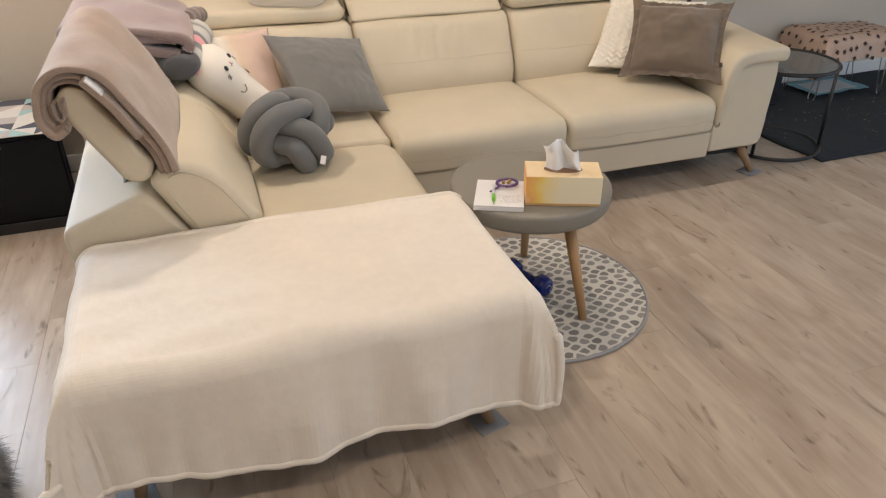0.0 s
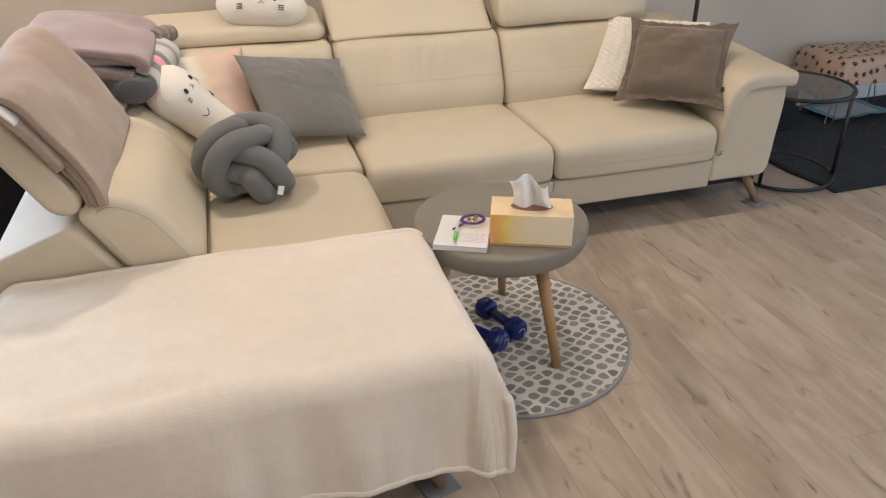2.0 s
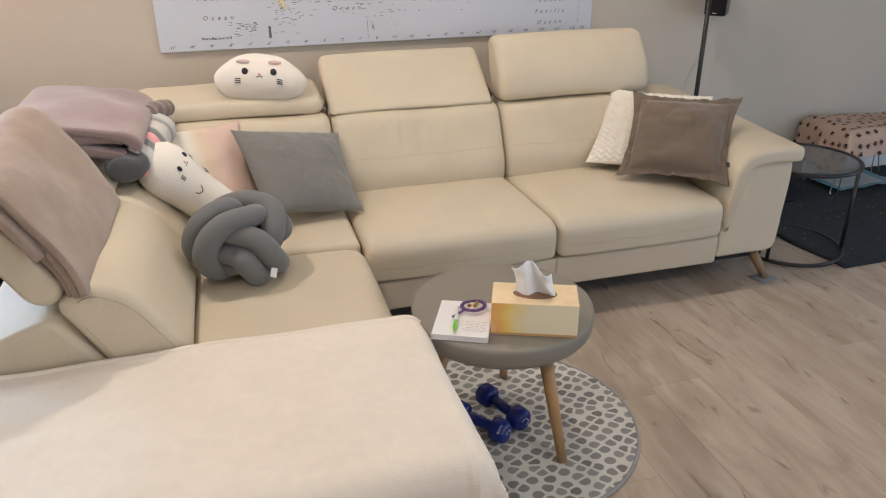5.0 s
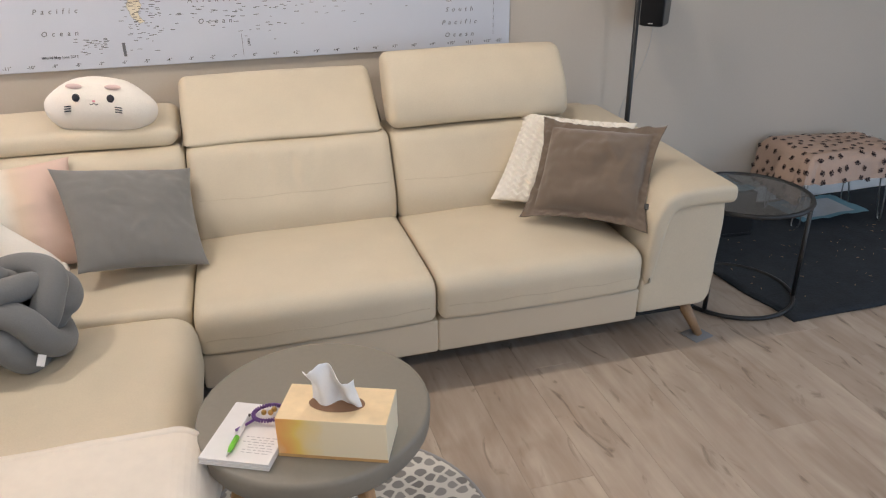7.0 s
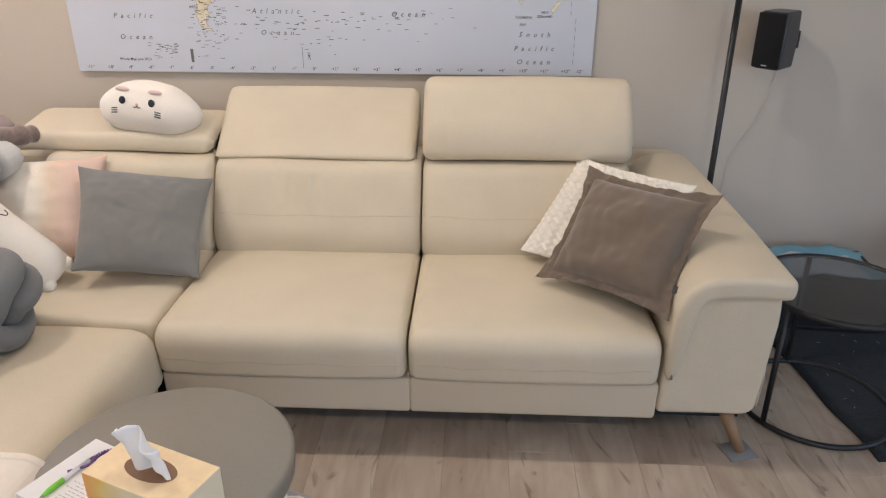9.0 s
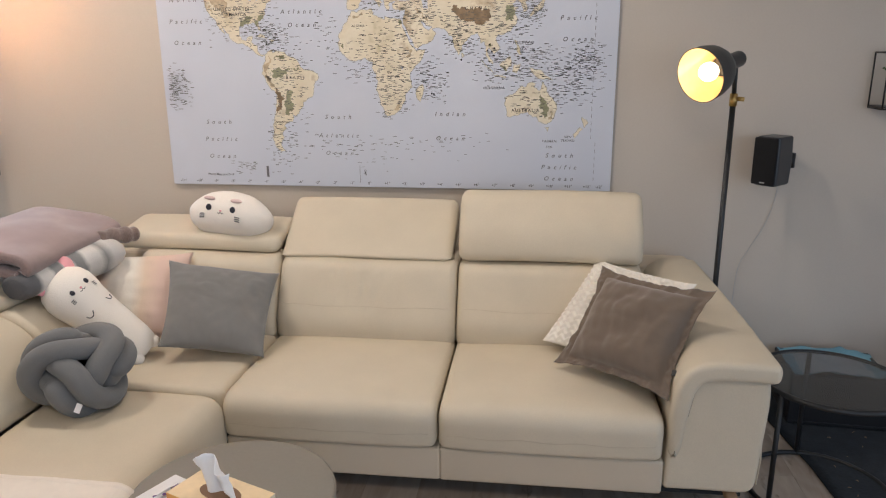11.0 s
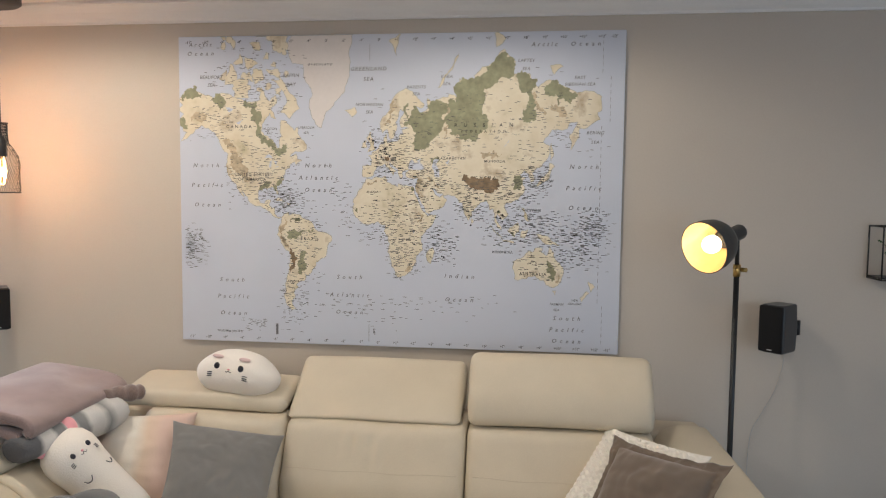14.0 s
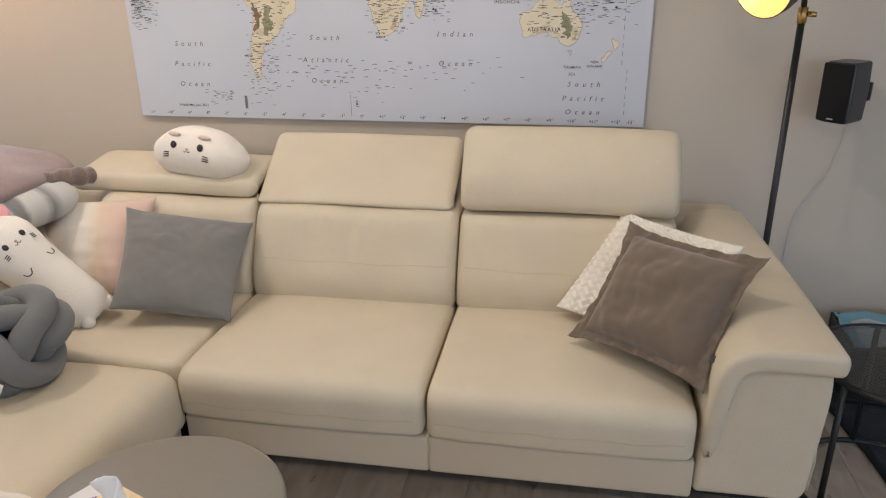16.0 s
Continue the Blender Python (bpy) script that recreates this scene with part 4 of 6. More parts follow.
def round_plush():
    bm = soft_box((0.183, 0.10, 0.098), 0.096, 16, None)
    for v in bm.verts:
        x, y, z = v.co
        wide = 1.0 + 0.05 * (-z / 0.1) - 0.10 * max(0, z / 0.1) ** 2
        v.co = Vector((x * wide, y, z * (1 - 0.42 * (x / 0.183) ** 2 * (1 if z > 0 else 0.5)) + 0.004 * noise.noise(v.co * 9)))
    face = -0.1
    for sx in (-1, 1):
        ball(bm, (0.002 + sx * 0.055, face - 0.0005, 0.022), (0.0125, 0.005, 0.0135), 1, 14)
        ball(bm, (sx * 0.062, face + 0.013, 0.060), (0.027, 0.006, 0.0085), 2, 12)
        for k in range(3):
            z = -0.006 - 0.008 * k
            embroider(bm, [(sx * 0.070, face - 0.001, z), (sx * 0.080, face - 0.0005, z - 0.001), (sx * 0.092, face + 0.001, z - 0.003)], 0.0018, 1)
    ball(bm, (0.003, face - 0.001, 0.012), (0.006, 0.003, 0.004), 3, 10)
    embroider(bm, [(-0.010, face, 0.003), (-0.004, face - 0.001, 0.0), (0.003, face - 0.001, 0.006), (0.010, face - 0.001, 0.0), (0.016, face, 0.003)], 0.0014, 1)
    return bm


solo("round_plush", round_plush(), [PLUSH_WHITE, THREAD_BLACK, PLUSH_BLUSH, PLUSH_PINK], "white round plush toy with embroidered face on the headrest", "plush toy", m=pose(0.390, -0.275, 0.828, -14, 4, -8))


def long_plush():
    """A long soft toy lying along its own z, head up, face to -y."""
    bm = lathe([(0.0, 0.215), (0.035, 0.211), (0.065, 0.197), (0.088, 0.170), (0.098, 0.135), (0.098, 0.10), (0.092, 0.06), (0.086, 0.0), (0.083, -0.08), (0.082, -0.15), (0.076, -0.19), (0.055, -0.213), (0.0, -0.22)], 32)
    for v in bm.verts:
        v.co.y *= 0.82
        v.co += Vector((0.004 * noise.noise(v.co * 9), 0.004 * noise.noise(v.co * 8 + Vector((3, 0, 0))), 0))
    for sx in (-1, 1):
        ball(bm, (sx * 0.060, -0.012, 0.203), (0.029, 0.018, 0.038), 1, 14, Matrix.Rotation(radians(sx * 28), 4, "Y"))
        ball(bm, (sx * 0.045, -0.022, -0.205), (0.024, 0.026, 0.024), 0, 12)
        ball(bm, (sx * 0.034, -0.0765, 0.118), (0.009, 0.004, 0.010), 2, 12)
        for k in range(3):
            embroider(bm, [(sx * 0.046, -0.0735, 0.099 - 0.006 * k), (sx * 0.058, -0.067, 0.097 - 0.006 * k)], 0.0013, 2)
        embroider(bm, smooth_path([(sx * 0.034, -0.073, 0.028), (sx * 0.044, -0.069, 0.014), (sx * 0.056, -0.061, 0.016), (sx * 0.060, -0.057, 0.028)], 4), 0.0016, 2)
    ball(bm, (0.0, -0.081, 0.112), (0.005, 0.003, 0.004), 1, 10)
    embroider(bm, [(-0.011, -0.079, 0.104), (-0.005, -0.081, 0.100), (0.0, -0.081, 0.107), (0.006, -0.081, 0.100), (0.012, -0.079, 0.104)], 0.0014, 2)
    return bm


axis_up, facing = Vector((-0.654, -0.173, 0.736)).normalized(), Vector((0.709, -0.453, 0.523))
facing = (facing - axis_up * facing.dot(axis_up)).normalized()
rot = Matrix((facing.cross(axis_up) * -1, facing * -1, axis_up)).transposed()
if rot.determinant() < 0:
    rot = Matrix((facing.cross(axis_up), facing * -1, axis_up)).transposed()
toy = rot.to_4x4()
toy.translation = (0.108, -0.866, 0.576)
solo("cat_plush", long_plush(), [PLUSH_WHITE, PLUSH_PINK, THREAD_BLACK], "long white cat plush toy with pink ears lying on the sofa", "plush toy", m=toy)

# ---- round side table, rug, dumbbells and small things ----
RC = (0.965, -1.67)
rug = thing("round_rug", "round cream rug with grey pebble pattern on the floor", "rug", pose(*RC, 0))
part("rug_face", lathe([(0.0, 0.001), (0.386, 0.001), (0.388, 0.005), (0.385, 0.009), (0.0, 0.009)], 96), RUG_PRINT, rug, smooth=False)
part("binding", tube(bmesh.new(), [(0.389 * math.cos(a), 0.389 * math.sin(a), 0.0062) for a in (2 * math.pi * k / 96 for k in range(96))], 0.0058, 8, closed=True), RUG_BIND, rug)

TC = (0.935, -1.66)
table = thing("coffee_table", "small round taupe table with three beech legs", "table", pose(*TC, 0))
part("tabletop", lathe([(0.0, 0.37), (0.235, 0.37), (0.25, 0.374), (0.256, 0.384), (0.2585, 0.42), (0.256, 0.429), (0.249, 0.432), (0.0, 0.432)], 80), CONCRETE, table)
for a in (-62, 66, 178):
    c, s = math.cos(radians(a)), math.sin(radians(a))
    part("leg", tube(bmesh.new(), [(0.15 * c, 0.15 * s, 0.372), (0.245 * c, 0.245 * s, 0.0105)], lambda t: 0.021 - 0.0075 * t, 18), BEECH, table, "round tapered beech leg")

bx = thing("tissue_box", "orange and cream cardboard tissue box with a tissue", "tissue box", pose(0.972, -1.80, 0.4325, 0, 0, -22))
bm = box(bmesh.new(), (-0.112, -0.059, 0), (0.112, 0.059, 0.094), 0.0015, 2)
for f in bm.faces:
    f.material_index = 1 if f.normal.z > 0.9 else 0
part("carton", bm, [CARD_TISSUE, CARD_TOP], bx, smooth=False)
part("edge_band", box(bmesh.new(), (-0.1125, -0.0597, 0.001), (0.1125, -0.0592, 0.008)), CARD_EDGE, bx, smooth=False)
oval = bmesh.new()
vs = [oval.verts.new((0.058 * math.cos(a), 0.030 * math.sin(a), 0.0946)) for a in (2 * math.pi * k / 32 for k in range(32))]
oval.faces.new(vs)
part("opening", oval, CARD_DARK, bx, smooth=False)
bm, grid = bmesh.new(), {}
for i in range(25):
    for j in range(17):
        u, v = i / 24 * 2 - 1, j / 16
        w = 0.056 - 0.004 * v - 0.022 * v * (1 - v)
        x = u * w - 0.012 * v * v
        y = (0.010 + 0.006 * v) * math.sin(u * 5.2 + 1.1 * v + 0.5) + 0.010 * noise.noise(Vector((u * 2.4, v * 2.6, 4))) - 0.014 * v * v
        z = 0.088 + v * (0.092 + 0.012 * math.sin(u * 3.4 + 2.4) - 0.016 * max(0, u) ** 2) + 0.006 * v * noise.noise(Vector((u * 5, 2, 1)))
        grid[i, j] = bm.verts.new((x, y, z))
for i in range(24):
    for j in range(16):
        bm.faces.new((grid[i, j], grid[i + 1, j], grid[i + 1, j + 1], grid[i, j + 1]))
tis = part("tissue", bm, TISSUE, bx, "white paper tissue pulled halfway out")
tis.modifiers.new("thick", "SOLIDIFY").thickness = 0.0012

pad = thing("notepad", "stack of white note paper with handwriting", "notepad", pose(0.800, -1.737, 0.4325, 0, 0, -25))
for k in range(5):
    part("sheet", box(bmesh.new(), (-0.078 + 0.0015 * (k % 3), -0.095 + 0.0015 * (k % 2), 0.0032 * k), (0.070 + 0.001 * (k % 2), 0.090 - 0.002 * (k % 3), 0.0032 * k + 0.0029)), PAPER, pad, smooth=False)
rnd = random.Random(4)
bm = bmesh.new()
for r in range(7):
    x = 0.0 + rnd.uniform(-0.012, 0.012)
    while x < 0.054:
        w = rnd.uniform(0.005, 0.014)
        box(bm, (x, -0.02 - 0.0078 * r, 0.0160), (x + w, -0.0187 - 0.0078 * r, 0.0163))
        x += w + 0.004
tagged(part("writing", bm, SCRIBBLE, pad, "rows of faint handwriting", smooth=False), kind="stuff")
pen = thing("ballpoint_pen", "white and lime green ballpoint pen on the notepad", "pen", pose(0.772, -1.745, 0.4545, 0, 0, 68))
part("barrel", tube(bmesh.new(), [(-0.012, 0, 0), (0.05, 0, 0)], 0.0052, 12), PEN_WHITE, pen)
part("grip", tube(bmesh.new(), [(-0.012, 0, 0), (-0.045, 0, 0), (-0.06, 0, -0.001)], lambda t: 0.0056 - 0.003 * max(0, t - 0.6) * 2.5, 12), PEN_GREEN, pen)
part("tip", tube(bmesh.new(), [(-0.06, 0, -0.001), (-0.071, 0, -0.0015)], lambda t: 0.003 - 0.002 * t, 10), STEEL, pen)
part("button", tube(bmesh.new(), [(0.05, 0, 0), (0.062, 0, 0)], 0.0028, 10), BLACK_PLASTIC, pen)
part("clip", box(bmesh.new(), (0.012, -0.002, 0.0055), (0.052, 0.002, 0.0075), 0.0006), PEN_WHITE, pen)
coil = thing("coiled_keyring", "purple coiled wrist cord with brass bells", "keyring", pose(0.835, -1.70, 0.4545))
bm = bmesh.new()
tube(bm, [((0.032 + 0.0030 * math.cos(34 * a)) * math.cos(a), (0.027 + 0.0030 * math.cos(34 * a)) * math.sin(a), 0.0050 + 0.0030 * math.sin(34 * a)) for a in (2 * math.pi * k / 520 for k in range(520))], 0.0021, 5, closed=True)
part("cord", bm, LILAC, coil)
part("strap", tube(bmesh.new(), [(-0.028, -0.01, 0.002), (-0.05, -0.022, 0.001), (-0.07, -0.035, 0.001)], 0.003, 8), LILAC, coil)
for p in ((0.004, -0.002), (-0.010, 0.003), (0.012, 0.008)):
    bm = bmesh.new()
    ball(bm, (p[0], p[1], 0.006), 0.0062)
    part("bell", bm, BRASS, coil)


def dumbbell(a, b):
    d = Vector(b) - Vector(a)
    ob = thing("dumbbell", "blue vinyl coated dumbbell lying on the rug", "dumbbell", pose((a[0] + b[0]) / 2, (a[1] + b[1]) / 2, 0.0475, 0, 0, math.degrees(math.atan2(d.y, d.x))), group="pair of dumbbells")
    half = 0.072
    part("handle", tube(bmesh.new(), [(-half, 0, 0), (-0.02, 0, 0), (0.02, 0, 0), (half, 0, 0)], 0.0165, 16), BLUE_VINYL, ob)
    for s in (-1, 1):
        bm = lathe([(0.0, -0.03), (0.022, -0.03), (0.031, -0.025), (0.0375, -0.014), (0.0385, 0.0), (0.0375, 0.014), (0.031, 0.025), (0.022, 0.030), (0.0, 0.0305)], 8)
        bmesh.ops.bevel(bm, geom=bm.edges[:], offset=0.002, segments=1, affect="EDGES")
        bmesh.ops.rotate(bm, cent=(0, 0, 0), matrix=Matrix.Rotation(radians(22.5), 3, "Z"), verts=bm.verts[:])
        hd = part("weight", bm, BLUE_VINYL, ob, m=pose(s * half, 0, 0, 0, 90, 0))
        part("mark", tube(bmesh.new(), [(0.013 * math.cos(t), 0.013 * math.sin(t), s * 0.0306) for t in (0.5 + k * 0.35 for k in range(12))], 0.0012, 5), GREY_MARK, hd)
    return ob


dumbbell((0.928, -1.56), (0.985, -1.705))
dumbbell((0.825, -1.63), (0.905, -1.735))

# ---- the corner beside the sofa arm ----
SC = (2.685, -0.80)
side = thing("side_table", "round black metal side table with smoked glass top", "table", pose(*SC, 0))
RR = 0.238


def hoop(z, r):
    return tube(bmesh.new(), [(RR * math.cos(a), RR * math.sin(a), z) for a in (2 * math.pi * k / 64 for k in range(64))], r, 8, closed=True)


part("base_ring", hoop(0.0105, 0.0090), BLACK_METAL, side)
part("top_ring", hoop(0.425, 0.0095), BLACK_METAL, side)
for a in (-32, 88, 212):
    c, s = math.cos(radians(a)), math.sin(radians(a))
    part("leg", tube(bmesh.new(), [(RR * c, RR * s, 0.012), (RR * c, RR * s, 0.423)], 0.0088, 10), BLACK_METAL, side)
bm = bmesh.new()
bmesh.ops.create_cone(bm, cap_ends=True, segments=72, radius1=0.229, radius2=0.229, depth=0.006, matrix=Matrix.Translation((0, 0, 0.426)))
part("glass_top", bm, SMOKED, side, smooth=False).visible_shadow = False

bm, grid, NX, NY = bmesh.new(), {}, 50, 30
for i in range(NX + 1):
    for j in range(NY + 1):
        u, v = i / NX, j / NY
        x, y = 2.765 - 0.13 * v + (1.95 + 0.13 * v) * u, -1.085 + 1.06 * v + 0.03 * u
        edge = min(u, 1 - u, v, 1 - v)
        grid[i, j] = bm.verts.new((x + 0.012 * noise.noise(Vector((v * 6, 1, u * 6))), y + 0.012 * noise.noise(Vector((u * 9, 3, v * 5))), 0.009 + 0.004 * noise.noise(Vector((x * 5, y * 5, 2))) + (0.006 * max(0, noise.noise(Vector((x * 3, y * 3, 8)))) if edge < 0.04 else 0)))
for i in range(NX):
    for j in range(NY):
        bm.faces.new((grid[i, j], grid[i + 1, j], grid[i + 1, j + 1], grid[i, j + 1]))
mat_rug = solo("felt_floor_mat", bm, DARK_FELT, "dark blue-grey felt mat strewn with bits of hay", "mat")
md = mat_rug.modifiers.new("thick", "SOLIDIFY")
md.thickness, md.offset = 0.007, -1
rnd = random.Random(12)
bm = bmesh.new()
for _ in range(150):
    x, y, a, ln = rnd.uniform(2.78, 4.5), rnd.uniform(-1.0, -0.1), rnd.uniform(0, 6.3), rnd.uniform(0.003, 0.014)
    tube(bm, [(x, y, 0.016), (x + ln * math.cos(a) * 0.5, y + ln * math.sin(a) * 0.5, 0.018), (x + ln * math.cos(a), y + ln * math.sin(a), 0.016)], 0.0009, 4)
hay = part("hay_bits", bm, CORK, mat_rug, "scattered dry hay stalks")
tagged(hay, kind="stuff")

tray = thing("litter_tray", "black plastic tray lined with pale blue pads", "tray", pose(2.93, -0.20, 0.016, 0, 0, -4))
bm = bmesh.new()
for lo, hi in (((-0.19, -0.15, 0), (0.19, 0.15, 0.012)), ((-0.19, -0.15, 0.012), (0.19, -0.138, 0.21)), ((-0.19, 0.138, 0.012), (0.19, 0.15, 0.21)), ((-0.19, -0.138, 0.012), (-0.178, 0.138, 0.21)), ((0.178, -0.138, 0.012), (0.19, 0.138, 0.21))):
    box(bm, lo, hi, 0.002, 1)
part("tub", bm, BLACK_PLASTIC, tray, smooth=False)


def crumpled(w, d, z, seed, amp=0.02):
    bm, g, n = bmesh.new(), {}, 22
    for i in range(n + 1):
        for j in range(n + 1):
            x, y = (i / n - 0.5) * w, (j / n - 0.5) * d
            e = max(abs(i / n - 0.5), abs(j / n - 0.5)) * 2
            g[i, j] = bm.verts.new((x + 0.012 * noise.noise(Vector((x * 12, y * 12, seed))), y + 0.01 * noise.noise(Vector((y * 13, x * 9, seed + 3))), z + amp * noise.noise(Vector((x * 9, y * 9, seed + 7))) + amp * 1.4 * max(0, e - 0.7) * (1 + noise.noise(Vector((x * 20, y * 20, seed))))))
    for i in range(n):
        for j in range(n):
            f = bm.faces.new((g[i, j], g[i + 1, j], g[i + 1, j + 1], g[i, j + 1]))
            f.material_index = 0 if min(i, j, n - 1 - i, n - 1 - j) > 2 else 1
    return bm


part("liner", crumpled(0.372, 0.292, 0.205, 3, 0.032), [PAD_WHITE, PAD_BLUE], tray, "crumpled white pad with pale blue border")
solo("floor_pad", crumpled(0.42, 0.25, 0.028, 9, 0.01), [PAD_WHITE, PAD_BLUE], "white absorbent pad with pale blue border", "pad", m=pose(3.62, -0.2, 0, 0, 0, 3))

# paw print blanket over a low wire stand
stand = thing("wire_stand", "low thin steel wire stand under a paw print blanket", "stand", pose(3.62, -0.23, 0.012, 0, 0, -6))
for sx in (-1, 1):
    part("wire_leg", tube(bmesh.new(), smooth_path([(sx * 0.20, -0.13, 0.325), (sx * 0.215, -0.145, 0.14), (sx * 0.22, -0.145, 0.006), (sx * 0.235, -0.11, 0.006), (sx * 0.21, -0.11, 0.14), (sx * 0.19, -0.11, 0.325)], 6), 0.0035, 6), STEEL, stand)
    part("wire_leg", tube(bmesh.new(), smooth_path([(sx * 0.20, 0.13, 0.325), (sx * 0.215, 0.145, 0.14), (sx * 0.22, 0.145, 0.006), (sx * 0.235, 0.11, 0.006), (sx * 0.21, 0.11, 0.14), (sx * 0.19, 0.11, 0.325)], 6), 0.0035, 6), STEEL, stand)
part("shelf", box(bmesh.new(), (-0.21, -0.14, 0.32), (0.21, 0.14, 0.335), 0.004), STEEL, stand, smooth=False)
cloth, hem2 = drape(-0.22, 0.22, -0.15, 0.14, 0.385, 0.25, 0.08, 0.15, 0.05, n=70, flare=0.045, seed=6, wing=0.4)
paw = solo("paw_blanket", cloth, PAW_FLEECE, "peach fleece blanket with dark paw prints", "blanket", m=pose(3.62, -0.23, 0.0, 0, 0, -6))
deps = bpy.context.evaluated_depsgraph_get()
rnd = random.Random(21)
prints = bmesh.new()
verts = [(v.co.copy(), v.normal.copy()) for v in paw.data.vertices]
picked = []
for _ in range(900):
    p, nrm = rnd.choice(verts)
    if all((p - q).length > 0.043 for q in picked):
        picked.append(p)
        if nrm.z < -0.2:
            nrm = -nrm
        t = nrm.orthogonal().normalized()
        spin = rnd.uniform(0, 6.3)
        b1 = t * math.cos(spin) + nrm.cross(t) * math.sin(spin)
        b2 = nrm.cross(b1)
        spots = [(0.0, 0.0, 0.0085)] + [(0.0125 * math.cos(a), 0.0125 * math.sin(a), 0.0042) for a in (0.35, 1.15, 1.95, 2.75)]
        for sd in (1, -1):
            for du, dv, rr in spots:
                c = p + b1 * du + b2 * dv + nrm * 0.004 * sd
                prints.faces.new([prints.verts.new(c + rr * (math.cos(k * 0.7854) * b1 + math.sin(k * 0.7854) * b2)) for k in range(8)])
tagged(part("paw_print", prints, PAW_PRINT, paw, "dark brown printed paws", smooth=False), kind="stuff")
bowl = thing("pet_bowl", "small white ceramic pet bowl with dark spots", "bowl", pose(3.93, -0.56, 0.014))
part("bowl_body", lathe([(0.0, 0.0), (0.06, 0.0), (0.066, 0.006), (0.062, 0.05), (0.058, 0.052), (0.052, 0.045), (0.045, 0.015), (0.0, 0.012)], 32), PEN_WHITE, bowl)
for k in range(7):
    a = 2 * math.pi * k / 7
    bm = bmesh.new()
    ball(bm, (0.0632 * math.cos(a), 0.0632 * math.sin(a), 0.028), (0.008, 0.008, 0.008))
    part("spot", bm, PAW_PRINT, bowl)
solo("cork_mat", lathe([(0.0, 0.0), (0.125, 0.0), (0.13, 0.006), (0.125, 0.012), (0.0, 0.012)], 40), CORK, "round flat cork mat on the felt", "mat", m=pose(4.17, -0.33, 0.015))

# ---- floor lamp ----
PX, PY = 2.381, -0.385
fl = thing("floor_lamp", "black floor lamp with lit dome shade and brass joint", "floor lamp", pose(PX, PY, 0))
part("base", lathe([(0.0, 0.0), (0.125, 0.0), (0.128, 0.006), (0.125, 0.016), (0.02, 0.02), (0.0, 0.02)], 40), BLACK_METAL, fl)
part("pole", tube(bmesh.new(), [(0, 0, 0.018), (0, 0, 1.31)], 0.0105, 12), BLACK_METAL, fl)
jt = part("joint", tube(bmesh.new(), [(0, 0, 1.300), (0, 0, 1.345)], 0.014, 12), BRASS, fl, "brass tilting joint")
part("knob", tube(bmesh.new(), [(0.012, -0.01, 1.327), (0.034, -0.012, 1.325)], 0.008, 10), BRASS, jt)
part("upper_arm", tube(bmesh.new(), [(0, 0, 1.34), (-0.004, -0.004, 1.464)], 0.0085, 10), BLACK_METAL, fl)
tip = Vector((-0.008, -0.006, 1.462))
aim = Vector((-0.73, -0.62, -0.25)).normalized()
rotm = aim.to_track_quat("Z", "Y").to_matrix().to_4x4()
head = Matrix.Translation(tip) @ rotm
part("socket", lathe([(0.0, -0.03), (0.026, -0.028), (0.029, -0.02), (0.029, 0.07), (0.034, 0.085), (0.0, 0.085)], 24), SHADE_OUT, fl, m=head)
dome = [(0.029, 0.070), (0.048, 0.076), (0.071, 0.093), (0.086, 0.120), (0.094, 0.156), (0.096, 0.194)]
sh = part("shade", lathe(dome, 40), SHADE_OUT, fl, "dark grey dome shade with gold lining", m=head)
part("lining", lathe([(r - 0.0025, z + (0.001 if z > 0.19 else 0.002)) for r, z in dome], 40), SHADE_IN, sh, "gold inner lining")
part("rim", tube(bmesh.new(), [(0.095 * math.cos(a), 0.095 * math.sin(a), 0.1945) for a in (2 * math.pi * k / 48 for k in range(48))], 0.0016, 6, closed=True), SHADE_OUT, sh)
bm = bmesh.new()
ball(bm, (0, 0, 0.148), (0.033, 0.033, 0.037), 0, 20)
part("bulb", bm, BULB, sh, "lit frosted bulb").visible_shadow = False

